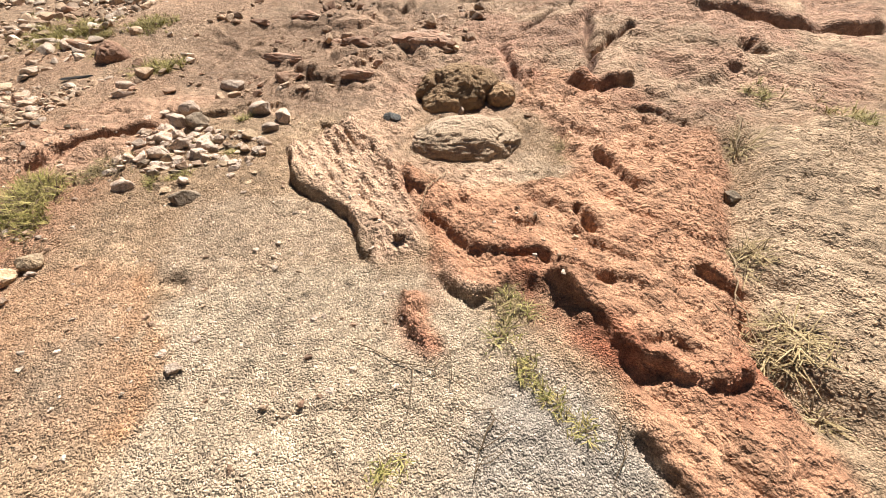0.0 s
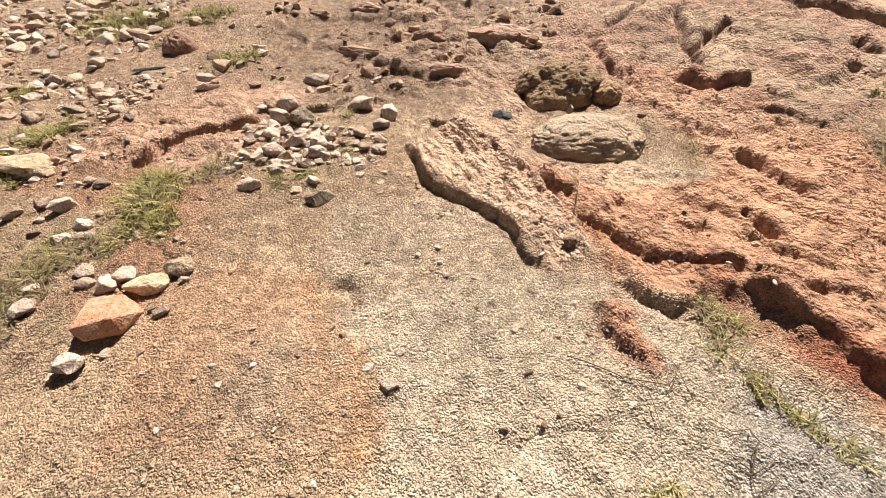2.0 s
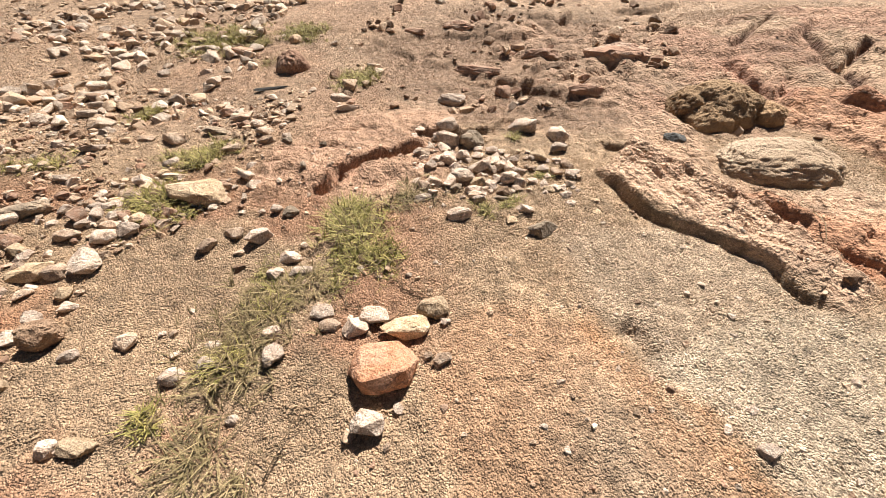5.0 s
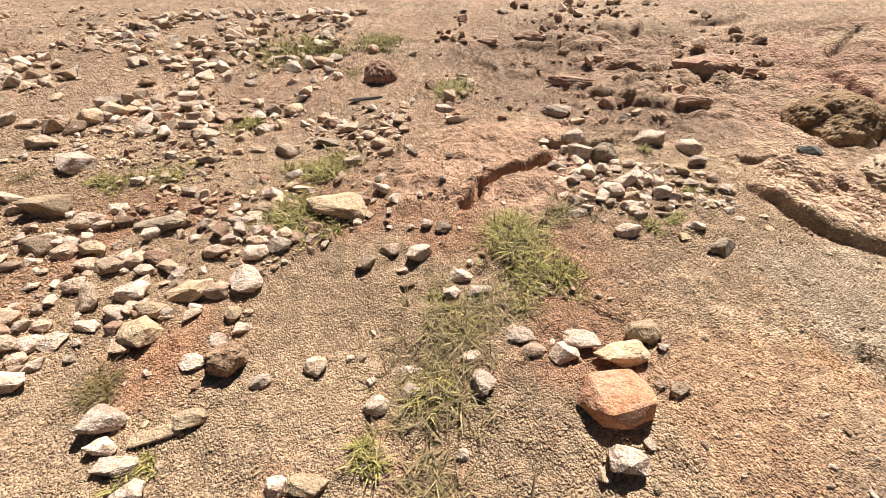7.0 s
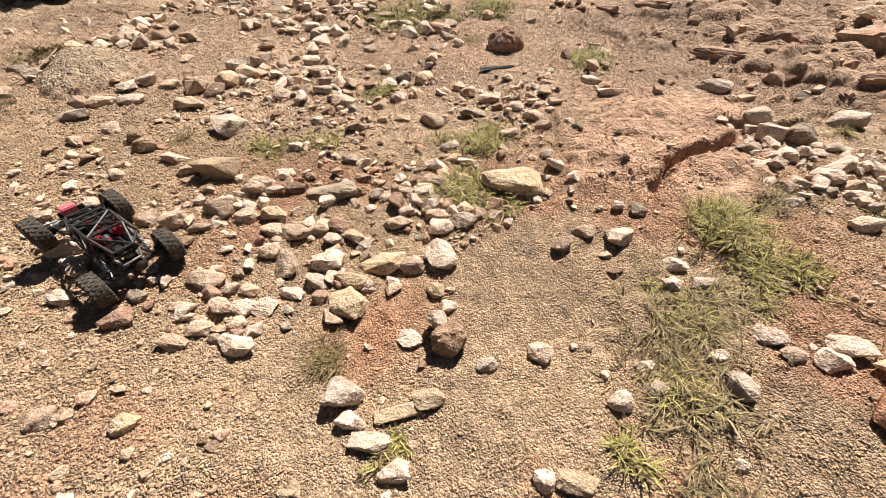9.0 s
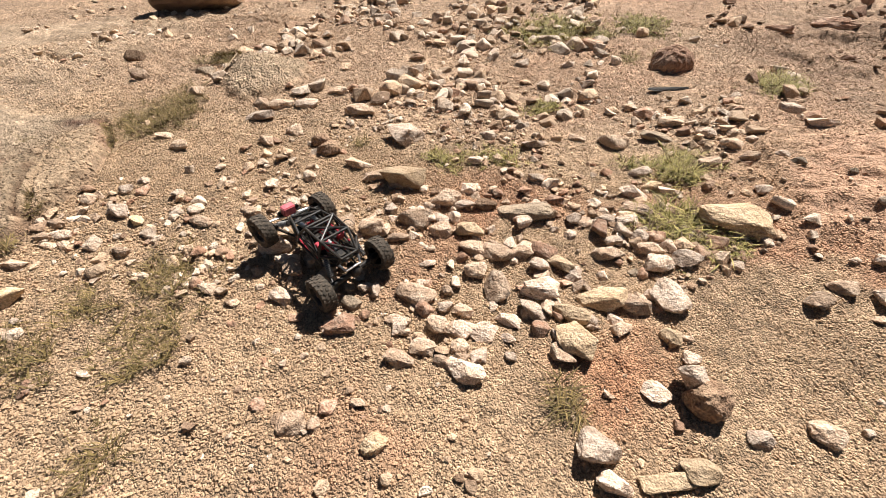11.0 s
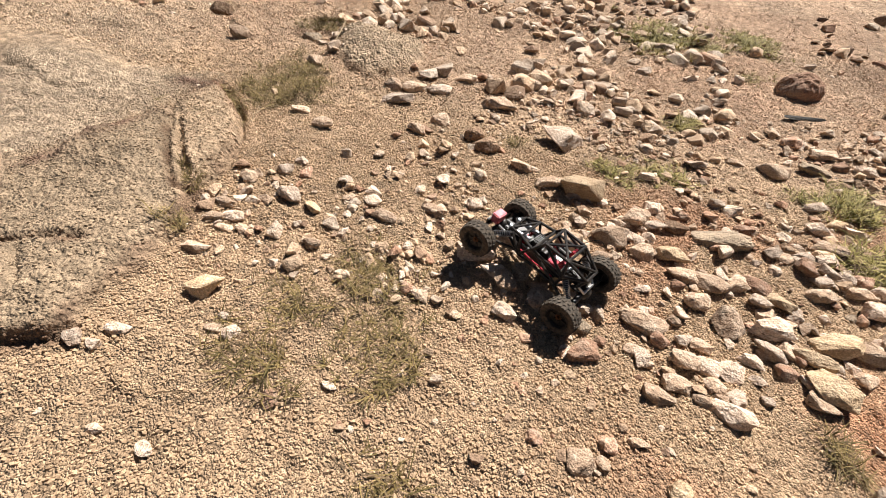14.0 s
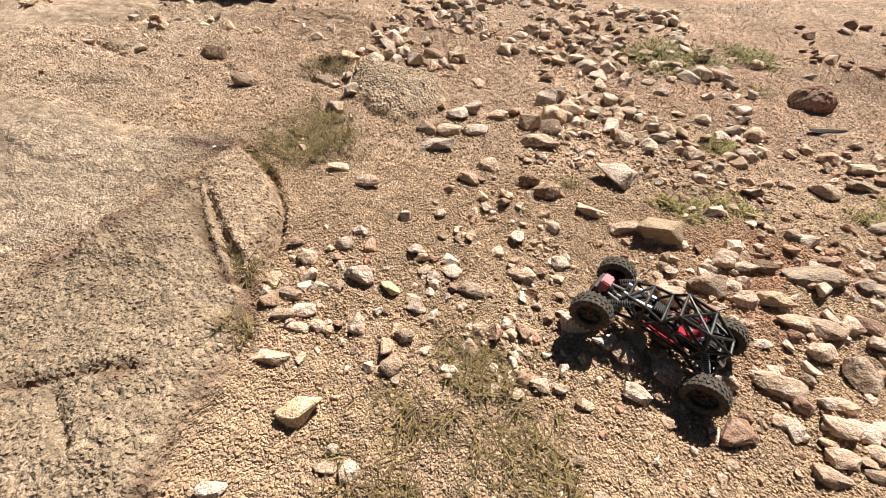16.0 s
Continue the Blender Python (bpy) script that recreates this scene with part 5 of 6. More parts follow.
grass("green", [(-1.95, 0.71, 0.07, 0.12), (-1.87, 0.88, 0.06, 0.09), (-2.11, 0.56, 0.05, 0.08), (-2.62, 0.52, 0.06, 0.06), (-2.99, 2.20, 0.11, 0.07), (-2.95, 3.32, 0.32, 0.11), (-1.65, 1.06, 0.09, 0.08), (-2.43, 1.69, 0.09, 0.11), (-2.51, 1.35, 0.08, 0.09), (-2.35, 1.33, 0.07, 0.09), (-3.36, 1.61, 0.07, 0.07), (-3.11, 1.66, 0.09, 0.07), (-2.98, 3.38, 0.35, 0.09), (-2.45, 3.51, 0.2, 0.08), (-2.98, 2.24, 0.08, 0.05), (-1.90, 2.53, 0.17, 0.13)], 2)
grass("dry", [(0.86, 0.75, 0.05, 0.08), (0.81, 0.49, 0.05, 0.07), (0.75, 0.46, 0.05, 0.06), (0.80, 0.30, 0.06, 0.07), (1.10, 1.29, 0.05, 0.11), (-1.84, 0.91, 0.12, 0.09), (-1.95, 0.79, 0.13, 0.13), (-1.96, 0.68, 0.12, 0.13), (-1.94, 0.46, 0.1, 0.12), (-1.83, 0.36, 0.1, 0.09), (-1.82, 0.98, 0.07, 0.07), (-1.48, 1.35, 0.1, 0.08), (-4.82, 1.55, 0.22, 0.18), (-4.81, 1.79, 0.19, 0.13), (-5.03, 2.43, 0.14, 0.15)], 3)
grass("dry", [(-3.75, 1.65, 0.08, 0.07), (-4.86, 1.39, 0.16, 0.15), (-4.02, 0.85, 0.13, 0.11), (-4.87, 1.62, 0.19, 0.17), (-3.77, 0.32, 0.06, 0.11), (-2.81, 0.71, 0.05, 0.12), (-4.17, 0.49, 0.11, 0.09), (-3.85, 0.56, 0.08, 0.07), (-4.77, 1.60, 0.14, 0.15), (-5.08, 2.53, 0.15, 0.16), (-4.19, 0.68, 0.12, 0.07), (-4.01, 0.82, 0.12, 0.08), (-3.92, 0.64, 0.11, 0.07), (-4.72, 0.95, 0.06, 0.09), (-4.61, 0.76, 0.04, 0.08)], 4)


def rod(bm, a, b, r0, r1=None, n=8):
    """A round bar from a to b."""
    a, b = Vector(a), Vector(b)
    m = Matrix.Translation((a + b) / 2) @ (b - a).to_track_quat("Z", "Y").to_matrix().to_4x4()
    bmesh.ops.create_cone(bm, cap_ends=True, segments=n, radius1=r0, radius2=r0 if r1 is None else r1, depth=(b - a).length, matrix=m)


def bar(bm, pts, r, n=8):
    """A bent round bar with rounded joints."""
    for a, b in zip(pts, pts[1:]):
        rod(bm, a, b, r, None, n)
    for p in pts:
        bmesh.ops.create_uvsphere(bm, u_segments=n, v_segments=5, radius=r * 1.03, matrix=Matrix.Translation(p))


def block(bm, centre, size, bevel=0.002, turn=(0, 0, 0)):
    made = bmesh.ops.create_cube(bm, size=1, matrix=Matrix.LocRotScale(centre, Euler([radians(a) for a in turn]), size))
    edges = list({e for v in made["verts"] for e in v.link_edges})
    bmesh.ops.bevel(bm, geom=edges, offset=bevel, segments=2, affect="EDGES")


def lathe(bm, profile, n=36, closed=True):
    """Turns a profile of (along y, radius) round the y axis."""
    rings = []
    for k in range(n):
        a = 2 * math.pi * k / n
        rings.append([bm.verts.new((r * math.cos(a), y, r * math.sin(a))) for y, r in profile])
    m = len(profile)
    for k in range(n):
        p, q = rings[k], rings[(k + 1) % n]
        for i in range(m if closed else m - 1):
            j = (i + 1) % m
            bm.faces.new((p[i], p[j], q[j], q[i]))
    bmesh.ops.recalc_face_normals(bm, faces=bm.faces)


def to_mesh(name, bm, mat, smooth=True):
    for f in bm.faces:
        f.smooth = smooth
    for e in bm.edges:
        if len(e.link_faces) == 2 and e.calc_face_angle(0) > 0.6:
            e.smooth = False
    me = bpy.data.meshes.new(name)
    bm.to_mesh(me)
    bm.free()
    me.materials.append(mat)
    return me


def part(name, bm, mat, parent, label="", at=None):
    ob = new(name, bm if isinstance(bm, bpy.types.Mesh) else to_mesh(name, bm, mat))
    ob.parent = parent
    if at is not None:
        ob.matrix_basis = at
    return tagged(ob, label)


def tube_mesh(name, pts, radii, mat, n=6):
    """One skin round a line of points."""
    pts = [Vector(p) for p in pts]
    verts, faces = [], []
    for k, (p, r) in enumerate(zip(pts, radii)):
        way = (pts[min(k + 1, len(pts) - 1)] - pts[max(k - 1, 0)]).normalized()
        u = way.cross(Vector((0.13, 0.31, 0.94))).normalized()
        v = way.cross(u)
        verts += [p + (u * math.cos(2 * math.pi * i / n) + v * math.sin(2 * math.pi * i / n)) * r for i in range(n)]
    for k in range(len(pts) - 1):
        faces += [(k * n + i, k * n + (i + 1) % n, (k + 1) * n + (i + 1) % n, (k + 1) * n + i) for i in range(n)]
    faces += [tuple(range(n))[::-1], tuple(range((len(pts) - 1) * n, len(pts) * n))]
    me = bpy.data.meshes.new(name)
    me.from_pydata(verts, [], faces)
    me.polygons.foreach_set("use_smooth", np.ones(len(faces), bool))
    me.materials.append(mat)
    return me


def twig(label, mat, line, thick, forks=3, seed=0, lift=0.006):
    """A dry stem lying on the ground, with side shoots."""
    r = random.Random(seed)
    pts = []
    for (ax, ay), (bx, by) in zip(line, line[1:]):
        for k in range(5):
            u = k / 5
            x, y = ax + (bx - ax) * u + r.gauss(0, 0.006), ay + (by - ay) * u + r.gauss(0, 0.006)
            pts.append(Vector((x, y, lie(x, y) + lift + abs(r.gauss(0, 0.008)))))
    stem = new("dry_twig", tube_mesh("dry_twig", pts, [thick * (1 - 0.6 * k / len(pts)) for k in range(len(pts))], mat))
    for _ in range(forks):
        p = r.choice(pts)
        d = Vector((r.gauss(0, 0.03), r.gauss(0, 0.03), 0))
        line3 = [p]
        for k in range(3):
            q = line3[-1] + d * 0.6 + Vector((r.gauss(0, 0.008), r.gauss(0, 0.008), 0))
            q.z = lie(q.x, q.y) + 0.006 + 0.012 * r.random()
            line3.append(q)
        part("shoot", tube_mesh("shoot", line3, [thick * 0.7, thick * 0.6, thick * 0.45, thick * 0.25], mat, 5), mat, stem)
    tagged(stem, label, "twig", "dry twigs")


twig("thin bleached stem lying across the red ridge", TWIG, [(-0.03, 1.30), (-0.10, 1.12), (-0.14, 0.95)], 0.0022, 2, 1)
twig("bleached forked stem beside the grassy gully", TWIG, [(1.06, 1.25), (1.20, 1.48), (1.12, 1.26)], 0.0025, 4, 2, 0.02)
twig("dry straw stem lying in the gully", TWIG, [(0.82, 0.78), (0.76, 0.64), (0.74, 0.46), (0.79, 0.30)], 0.0022, 6, 3)
twig("dark dead runner on the pale slab", BARK, [(-0.27, 0.51), (-0.07, 0.43), (0.05, 0.38)], 0.0016, 6, 4)
twig("dark dead runner on the pale slab", BARK, [(0.09, 0.35), (0.05, 0.26), (0.02, 0.18)], 0.0016, 7, 5)
twig("dark dead stem at the red rock's foot", BARK, [(0.36, 0.32), (0.32, 0.21)], 0.0016, 6, 6)
twig("long dry stem lying on the granite hump", TWIG, [(-4.82, 1.97), (-4.88, 2.48)], 0.004, 2, 7, 0.02)
twig("thin dark runner on the open sand", BARK, [(-4.42, 0.34), (-4.30, 0.33), (-4.17, 0.39)], 0.0016, 5, 8)
twig("dry stem beside the granite slab", TWIG, [(-4.81, 1.45), (-4.74, 1.27)], 0.0022, 4, 9)
twig("dry stems lying among the stones", BARK, [(-1.75, 0.42), (-1.72, 0.54), (-1.66, 0.60)], 0.0016, 6, 10)
twig("dark dead stems below the green clump", BARK, [(-1.62, 0.99), (-1.50, 0.93), (-1.36, 0.86)], 0.0018, 9, 11)
twig("dark dead stems below the green clump", BARK, [(-1.70, 0.94), (-1.59, 0.82), (-1.48, 0.78)], 0.0016, 9, 12)


# ---- the model crawler ----
CAR_X, CAR_Y, CAR_YAW, BASE, TRACK, TYRE = -3.565, 0.990, 151.0, 0.302, 0.205, 0.054
WHEEL_AT = [(BASE / 2, TRACK / 2), (BASE / 2, -TRACK / 2), (-BASE / 2, TRACK / 2), (-BASE / 2, -TRACK / 2)]
turn = Matrix.Rotation(radians(CAR_YAW), 4, "Z")


def stand(x, y):
    """The height of the ground or of the stone that lies there."""
    z = lie(x, y)
    return max([z] + [z + high * math.sqrt(1 - (math.hypot(x - sx, y - sy) / r) ** 2) for sx, sy, r, high in TOPS if math.hypot(x - sx, y - sy) < r])


def under_wheel(wx, wy):
    """The height at which a tyre rests: the highest ground or stone under its foot."""
    best = -9.0
    for k in range(-5, 6):
        for s in (-0.020, -0.010, 0.0, 0.010, 0.020):
            dx = k * 0.008
            p = turn @ Vector((wx + dx, wy + s, 0))
            best = max(best, stand(CAR_X + p.x, CAR_Y + p.y) - (TYRE - math.sqrt(TYRE ** 2 - dx ** 2)))
    return best


rest = [under_wheel(*w) for w in WHEEL_AT]
mid = sum(rest) / 4
pitch = math.atan2((rest[0] + rest[1] - rest[2] - rest[3]) / 2, BASE)
roll = math.atan2((rest[0] + rest[2] - rest[1] - rest[3]) / 2, TRACK)
car = new("rc_crawler")
car.empty_display_size = 0.1
car.matrix_world = Matrix.Translation((CAR_X, CAR_Y, mid)) @ turn @ Matrix.Rotation(-pitch, 4, "Y") @ Matrix.Rotation(roll, 4, "X")
tagged(car, "black tube-frame model rock crawler standing on stony sand", "model car")


def tyre_mesh():
    bm = bmesh.new()
    lathe(bm, [(-0.0190, 0.034), (-0.0235, 0.041), (-0.0240, 0.048), (-0.0205, 0.0545), (-0.0120, 0.0565), (0.0120, 0.0565), (0.0205, 0.0545), (0.0240, 0.048), (0.0235, 0.041), (0.0190, 0.034)], 40)
    for k in range(22):
        for row, (y, tilt) in enumerate(((-0.0175, 24), (-0.006, -16), (0.006, 16), (0.0175, -24))):
            a = 2 * math.pi * (k + (row % 2) * 0.5) / 22
            r = 0.0572 if row in (1, 2) else 0.0555
            m = Matrix.Rotation(-a, 4, "Y") @ Matrix.Translation((r, y, 0)) @ Matrix.Rotation(radians(tilt), 4, "X")
            bmesh.ops.create_cube(bm, size=1, matrix=m @ Matrix.Diagonal((0.0034, 0.0090, 0.0082, 1)))
    return to_mesh("tyre", bm, RUBBER)


def rim_mesh():
    bm = bmesh.new()
    lathe(bm, [(-0.0200, 0.0345), (-0.0215, 0.0370), (-0.0190, 0.0375), (0.0190, 0.0375), (0.0215, 0.0370), (0.0200, 0.0330), (0.0090, 0.0280), (0.0060, 0.0100), (0.0080, 0.0), (0.0020, 0.0), (0.0, 0.0100), (0.0030, 0.0290), (0.0100, 0.0330), (-0.0190, 0.0335)], 30)
    for k in range(6):
        a = math.pi * k / 3
        block(bm, (0.019 * math.cos(a), 0.0095, 0.019 * math.sin(a)), (0.017, 0.004, 0.006), 0.001, (0, -math.degrees(a), 0))
        rod(bm, (0.0350 * math.cos(a + 0.5), 0.020, 0.0350 * math.sin(a + 0.5)), (0.0350 * math.cos(a + 0.5), 0.0235, 0.0350 * math.sin(a + 0.5)), 0.0016, None, 6)
    return to_mesh("wheel", bm, BLACK)


def nut_mesh():
    bm = bmesh.new()
    rod(bm, (0, 0.004, 0), (0, 0.016, 0), 0.0060, 0.0048, 6)
    rod(bm, (0, 0.004, 0), (0, 0.009, 0), 0.0095, None, 12)
    return to_mesh("hub_nut", bm, COPPER)


TYRE_MESH, RIM_MESH, NUT_MESH = tyre_mesh(), rim_mesh(), nut_mesh()
hubs = []
for (wx, wy), z in zip(WHEEL_AT, rest):
    local = car.matrix_world.inverted() @ (Matrix.Translation((CAR_X, CAR_Y, 0)) @ turn @ Vector((wx, wy, z + TYRE)))
    hubs.append(local)
    steer = 6 if wx > 0 else 0
    m = Matrix.Translation(local) @ Matrix.Rotation(radians(steer + (0 if wy > 0 else 180)), 4, "Z")
    wheel = part("wheel", RIM_MESH, BLACK, car, "black beadlock wheel rim", m @ Matrix.Scale(TYRE / 0.0605, 4))
    part("tyre", TYRE_MESH, RUBBER, wheel, "dusty black lugged rubber tyre")
    part("hub_nut", NUT_MESH, COPPER, wheel, "bronze hub nut")

# axles, links, shocks
for e, (left, right) in ((1, (hubs[0], hubs[1])), (-1, (hubs[2], hubs[3]))):
    bm = bmesh.new()
    rod(bm, left, right, 0.0085, None, 12)
    c = (left + right) / 2
    bmesh.ops.create_uvsphere(bm, u_segments=14, v_segments=10, radius=0.021, matrix=Matrix.Translation(c + Vector((0, -0.012, 0))))
    for s in (left, right):
        k = c + (s - c) * 0.72
        block(bm, k, (0.026, 0.016, 0.030), 0.003)
        rod(bm, k, c + (s - c) * 0.92, 0.012, 0.010, 12)
    block(bm, c + Vector((-e * 0.018, -0.012, 0.004)), (0.022, 0.020, 0.018), 0.003)
    part("axle", bm, BLACK, car, "black portal axle with a round gear case")
    for s in (1, -1):
        hub = left if s == 1 else right
        bm = bmesh.new()
        a, b = c + (hub - c) * 0.62 + Vector((0, 0, -0.010)), Vector((e * 0.045, s * 0.030, 0.056))
        rod(bm, a, b, 0.0042, None, 8)
        for p in (a, b):
            bmesh.ops.create_uvsphere(bm, u_segments=8, v_segments=6, radius=0.0065, matrix=Matrix.Translation(p))
        part("lower_link", bm, BLACK, car)
        bm = bmesh.new()
        rod(bm, c + Vector((-e * 0.006, s * 0.020, 0.020)), (e * 0.050, s * 0.036, 0.076), 0.0036, None, 8)
        part("upper_link", bm, STEEL if e == 1 else BLACK, car, "bare metal upper link" if e == 1 else "")
        low, top = c + (hub - c) * 0.55 + Vector((-e * 0.014, 0, 0.012)), Vector((e * 0.088, s * 0.050, 0.112))
        bm = bmesh.new()
        rod(bm, low, low + (top - low) * 0.55, 0.0026, None, 8)
        rod(bm, low + (top - low) * 0.45, top, 0.0065, None, 12)
        for u, rr in ((0.06, 0.0082), (0.93, 0.0080)):
            rod(bm, low + (top - low) * u, low + (top - low) * (u + 0.04), rr, None, 12)
        shock = part("shock", bm, BLACK, car, "black coil-over shock")
        bm = bmesh.new()
        ax = (top - low).normalized()
        u1 = ax.orthogonal().normalized()
        u2 = ax.cross(u1)
        coil = [low + (top - low) * (0.10 + 0.80 * k / 84) + (u1 * math.cos(k * 0.75) + u2 * math.sin(k * 0.75)) * 0.0085 for k in range(85)]
        for p, q in zip(coil, coil[1:]):
            rod(bm, p, q, 0.0011, None, 5)
        part("spring", bm, STEEL, shock, "bare steel coil spring")
bm = bmesh.new()
rod(bm, hubs[0] + Vector((0.022, -0.022, 0.004)), hubs[1] + Vector((0.022, 0.022, 0.004)), 0.0032, None, 8)
part("steering_link", bm, SILVER, car, "silver steering link")
for e, hub in ((1, (hubs[0] + hubs[1]) / 2), (-1, (hubs[2] + hubs[3]) / 2)):
    bm = bmesh.new()
    rod(bm, hub + Vector((-e * 0.024, -0.012, 0.004)), (e * 0.03, 0, 0.080), 0.0038, None, 8)
    rod(bm, hub + Vector((-e * 0.050, -0.010, 0.010)), (e * 0.055, -0.004, 0.072), 0.0058, None, 8)
    part("drive_shaft", bm, STEEL, car, "steel drive shaft")

# steering servo over the front axle
front = (hubs[0] + hubs[1]) / 2
bm = bmesh.new()
block(bm, front + Vector((0.012, 0.006, 0.034)), (0.026, 0.040, 0.032), 0.003)
servo = part("servo", bm, SERVO_RED, car, "faded red alloy steering servo")
bm = bmesh.new()
for s in (-1, 1):
    for z in (-0.009, 0.009):
        rod(bm, front + Vector((0.020, 0.006 + s * 0.017, 0.034 + z)), front + Vector((0.0255, 0.006 + s * 0.017, 0.034 + z)), 0.0030, None, 8)
part("screw", bm, SILVER, servo, "silver screws")
bm = bmesh.new()
block(bm, front + Vector((0.028, 0.0, 0.016)), (0.006, 0.070, 0.022), 0.0015)
bar(bm, [front + Vector((0.030, y, 0.004)) for y in (-0.040, 0.040)], 0.0034)
part("servo_mount", bm, BLACK, car)

# chassis
bm = bmesh.new()
block(bm, (0, 0, 0.064), (0.130, 0.074, 0.010), 0.004)
for s in (-1, 1):
    block(bm, (0, s * 0.040, 0.070), (0.110, 0.010, 0.006), 0.002, (s * -35, 0, 0))
part("skid_plate", bm, BLACK, car)
bm = bmesh.new()
block(bm, (-0.006, 0, 0.084), (0.046, 0.040, 0.032), 0.004)
rod(bm, (-0.006, -0.022, 0.088), (-0.006, 0.024, 0.088), 0.017, None, 16)
part("gearbox", bm, BLACK, car)
bm = bmesh.new()
rod(bm, (-0.030, 0.004, 0.088), (-0.085, 0.004, 0.088), 0.0175, None, 20)
rod(bm, (-0.085, 0.004, 0.088), (-0.089, 0.004, 0.088), 0.010, None, 14)
motor = part("motor", bm, SILVER, car, "silver electric motor")
bm = bmesh.new()
lathe(bm, [(-0.006, 0.0178), (0.006, 0.0178), (0.006, 0.0186), (-0.006, 0.0186)], 20)
bmesh.ops.transform(bm, matrix=Matrix.Translation((-0.06, 0.004, 0.088)) @ Matrix.Rotation(radians(90), 4, "Z"), verts=bm.verts)
part("band", bm, RED, motor, "red band")
bm = bmesh.new()
block(bm, (0.076, 0, 0.086), (0.054, 0.038, 0.024), 0.003)
battery = part("battery", bm, BLACK, car, "black wrapped battery pack")
bm = bmesh.new()
block(bm, (0.064, 0, 0.086), (0.012, 0.0395, 0.0255), 0.001)
part("strap", bm, WIRE_RED, battery, "red strap")
bm = bmesh.new()
block(bm, (0.028, 0.002, 0.100), (0.034, 0.036, 0.020), 0.002)
for k in range(6):
    block(bm, (0.016 + k * 0.005, 0.002, 0.112), (0.0018, 0.030, 0.008), 0.0004)
part("speed_controller", bm, BLACK, car, "black finned speed controller")
bm = bmesh.new()
block(bm, (-0.040, -0.022, 0.112), (0.036, 0.022, 0.014), 0.002)
part("receiver", bm, BLACK, car)
bm = bmesh.new()
block(bm, (-0.100, 0, 0.094), (0.036, 0.034, 0.018), 0.004)
part("rear_box", bm, BLACK, car)

# seats, red side rails
for s in (-1, 1):
    bm = bmesh.new()
    block(bm, (-0.040, s * 0.027, 0.102), (0.030, 0.026, 0.008), 0.002, (0, -8, 0))
    block(bm, (-0.058, s * 0.027, 0.118), (0.008, 0.026, 0.036), 0.003, (0, -14, 0))
    part("seat", bm, RED, car, "small red bucket seat")
    bm = bmesh.new()
    bar(bm, [(0.050, s * 0.052, 0.083), (0.0, s * 0.054, 0.080), (-0.060, s * 0.054, 0.082)], 0.0024)
    part("side_rail", bm, RED, car, "red side rail")

bm = bmesh.new()
block(bm, (-0.005, 0, 0.074), (0.210, 0.062, 0.004), 0.001)
part("floor_panel", bm, BLACK, car)
for s in (-1, 1):
    bm = bmesh.new()
    block(bm, (0.010, s * 0.044, 0.084), (0.120, 0.003, 0.022), 0.001, (s * 14, 0, 0))
    part("side_panel", bm, BLACK, car)
    bm = bmesh.new()
    block(bm, (-0.098, s * 0.030, 0.098), (0.050, 0.003, 0.026), 0.001, (0, 18, 0))
    part("rear_panel", bm, BLACK, car)
    bm = bmesh.new()
    rod(bm, (0.096, s * 0.024, 0.098), (0.050, s * 0.020, 0.104), 0.0075, None, 12)
    part("shock_tank", bm, SILVER, car, "small silver canister")

# tube frame
A, B, C, D = (0.118, 0.030, 0.082), (0.052, 0.054, 0.066), (-0.080, 0.054, 0.066), (-0.128, 0.034, 0.096)
E, F, G, H = (0.110, 0.034, 0.110), (0.020, 0.058, 0.118), (-0.002, 0.046, 0.153), (-0.074, 0.044, 0.152)
I, J, K = (-0.138, 0.026, 0.122), (-0.085, 0.062, 0.114), (0.068, 0.046, 0.120)


def flip(p, s):
    return (p[0], p[1] * s, p[2])


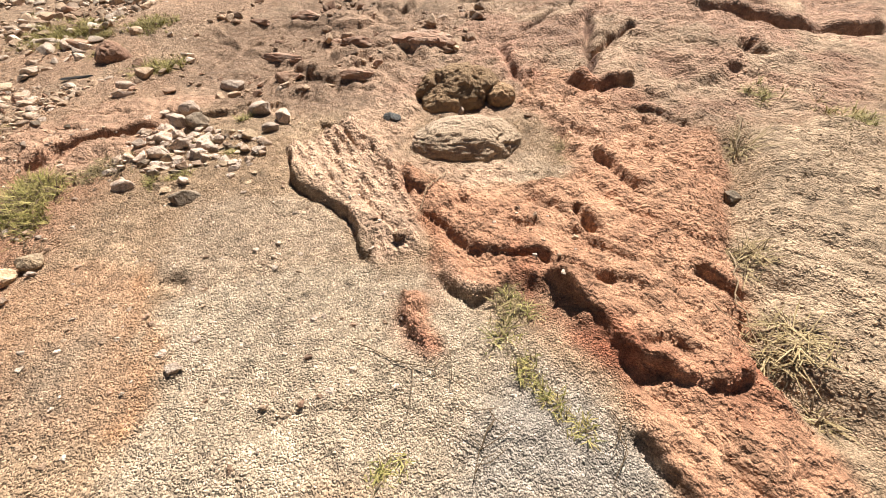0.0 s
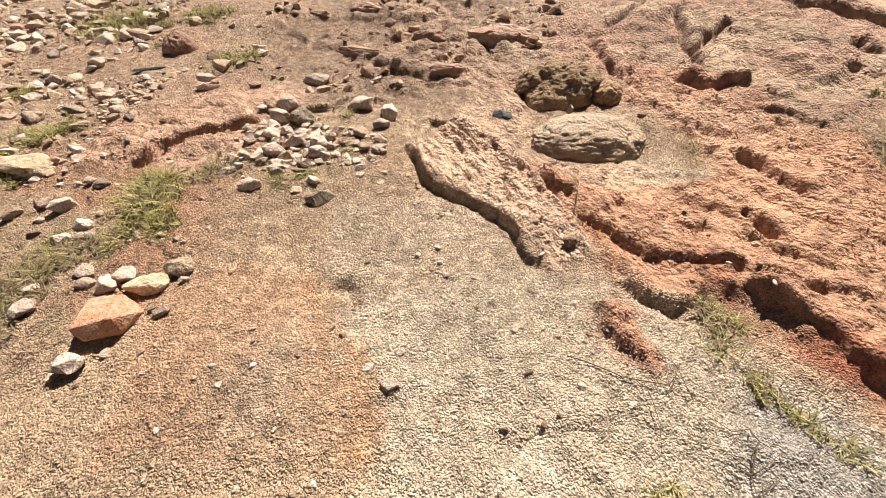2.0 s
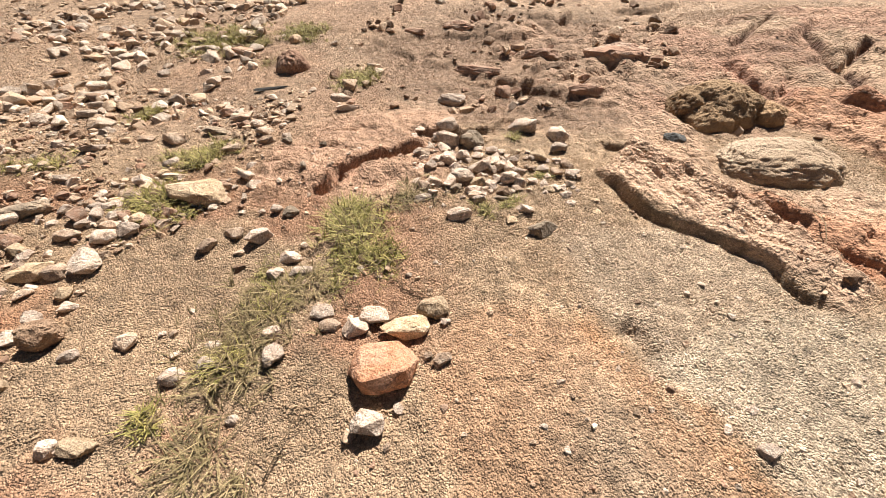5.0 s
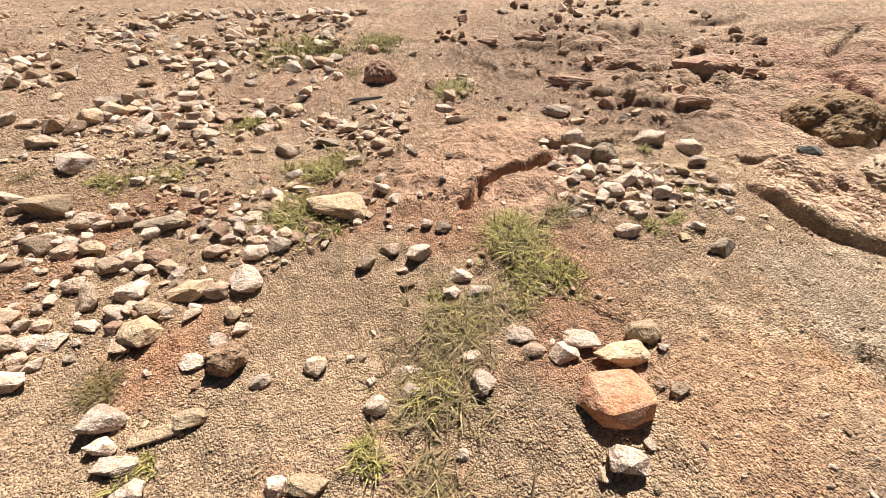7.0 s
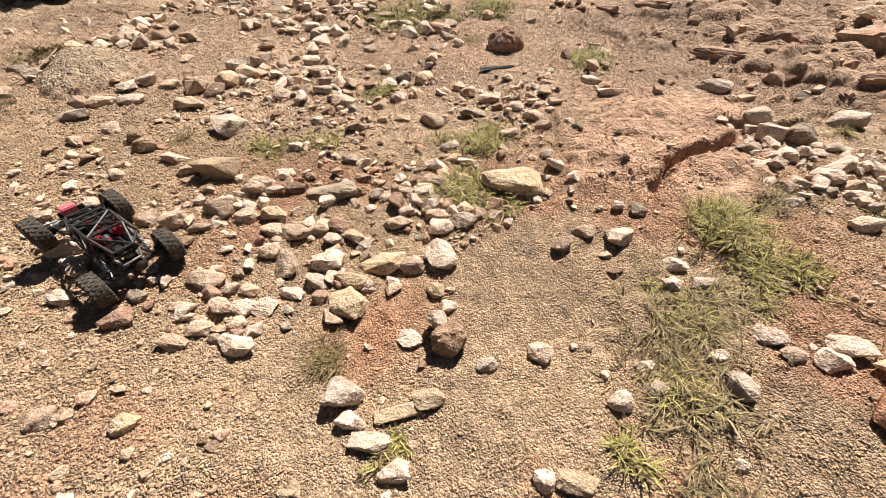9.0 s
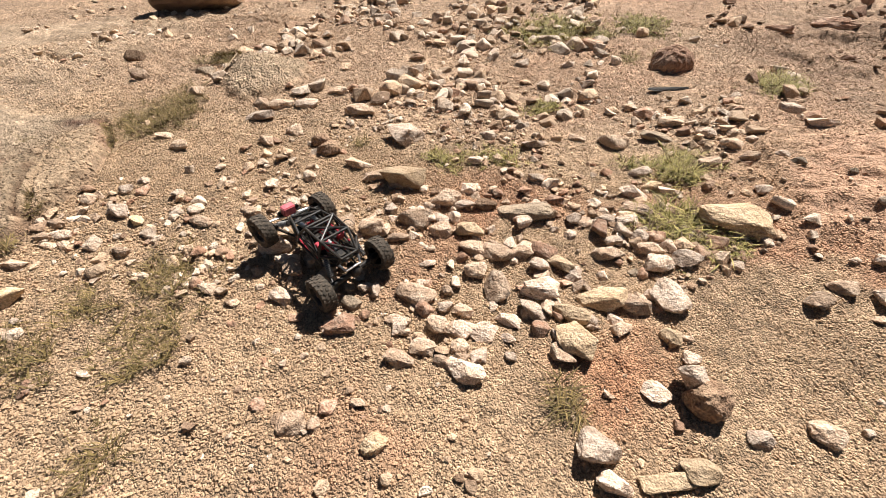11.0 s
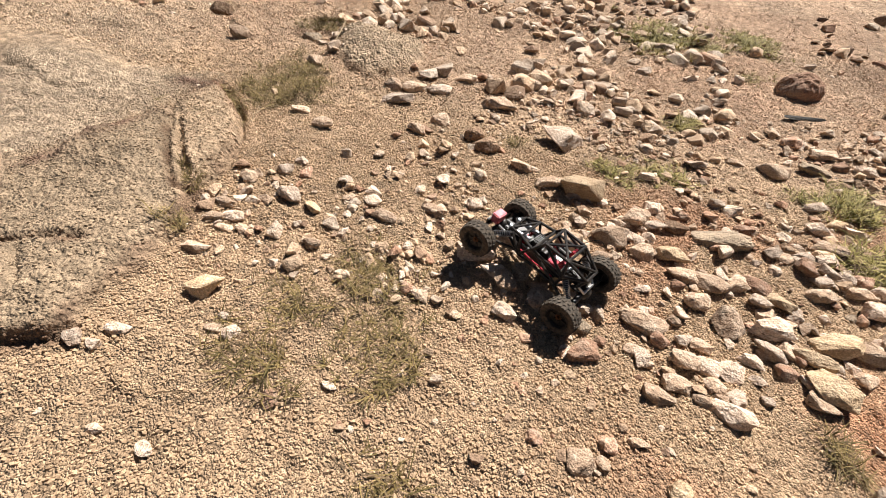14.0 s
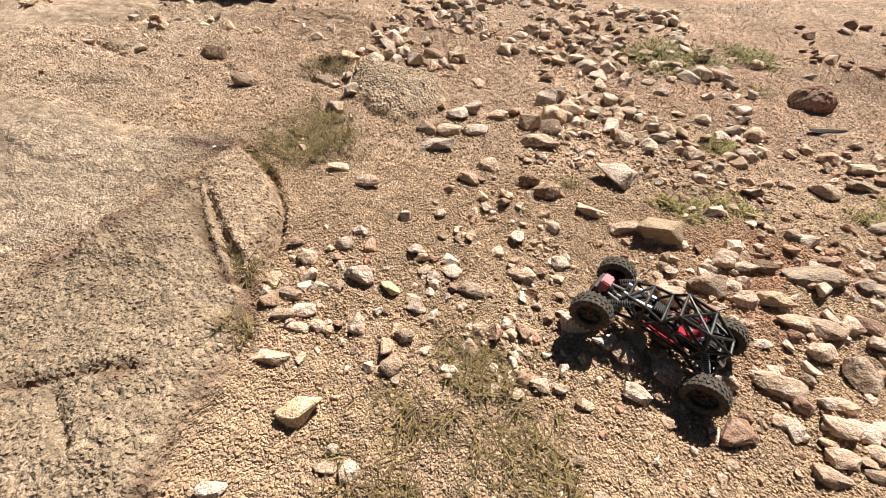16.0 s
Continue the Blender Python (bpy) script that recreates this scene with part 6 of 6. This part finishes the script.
for s in (1, -1):
    for line in ((A, B, C, D), (A, E, K, F, J, I), (F, G, H, I), (B, F), (C, J), (J, H), (E, B), (D, I), (J, G), (C, F), (K, B)):
        bm = bmesh.new()
        bar(bm, [flip(p, s) for p in line], 0.0040)
        part("frame_tube", bm, BLACK, car)
for line in ((A, flip(A, -1)), (E, flip(E, -1)), (F, flip(F, -1)), (G, flip(G, -1)), (H, flip(H, -1)), (I, flip(I, -1)), (D, flip(D, -1)), (K, flip(K, -1)), (G, flip(H, -1)), (flip(G, -1), H), (E, flip(K, -1)), (H, flip(I, -1)), (C, flip(C, -1))):
    bm = bmesh.new()
    bar(bm, list(line), 0.0038)
    part("frame_tube", bm, BLACK, car)
for s, lamp in ((1, None), (-1, None)):
    bm = bmesh.new()
    rod(bm, (0.112, s * 0.020, 0.100), (0.122, s * 0.020, 0.098), 0.006, 0.008, 12)
    part("headlight", bm, SILVER, car, "small silver headlight")
bm = bmesh.new()
bar(bm, [(-0.128, -0.034, 0.096), (-0.150, -0.024, 0.080), (-0.150, 0.024, 0.080), (-0.128, 0.034, 0.096)], 0.0036)
part("rear_bumper", bm, STEEL, car, "worn metal rear bumper")

# wires and the aerial
wires = random.Random(12)
for k in range(16):
    p = Vector((wires.uniform(-0.08, 0.08), wires.uniform(-0.025, 0.025), wires.uniform(0.085, 0.105)))
    q = Vector((p.x + wires.uniform(-0.07, 0.07), wires.uniform(-0.03, 0.03), wires.uniform(0.085, 0.105)))
    bm = bmesh.new()
    bar(bm, [p + (q - p) * u + Vector((0, 0, 0.020 * math.sin(math.pi * u))) for u in (0, 0.25, 0.5, 0.75, 1)], 0.0013, 5)
    part("wire", bm, WIRE_RED if k % 2 else BLACK, car, "red wire" if k % 2 else "")
bm = bmesh.new()
bar(bm, [(-0.060 - 0.05 * u, -0.030 - 0.016 * u, 0.154 + 0.045 * math.sin(u * 2.2)) for u in (0, 0.2, 0.4, 0.6, 0.8, 1.0)], 0.0010, 5)
part("aerial", bm, BLACK, car)
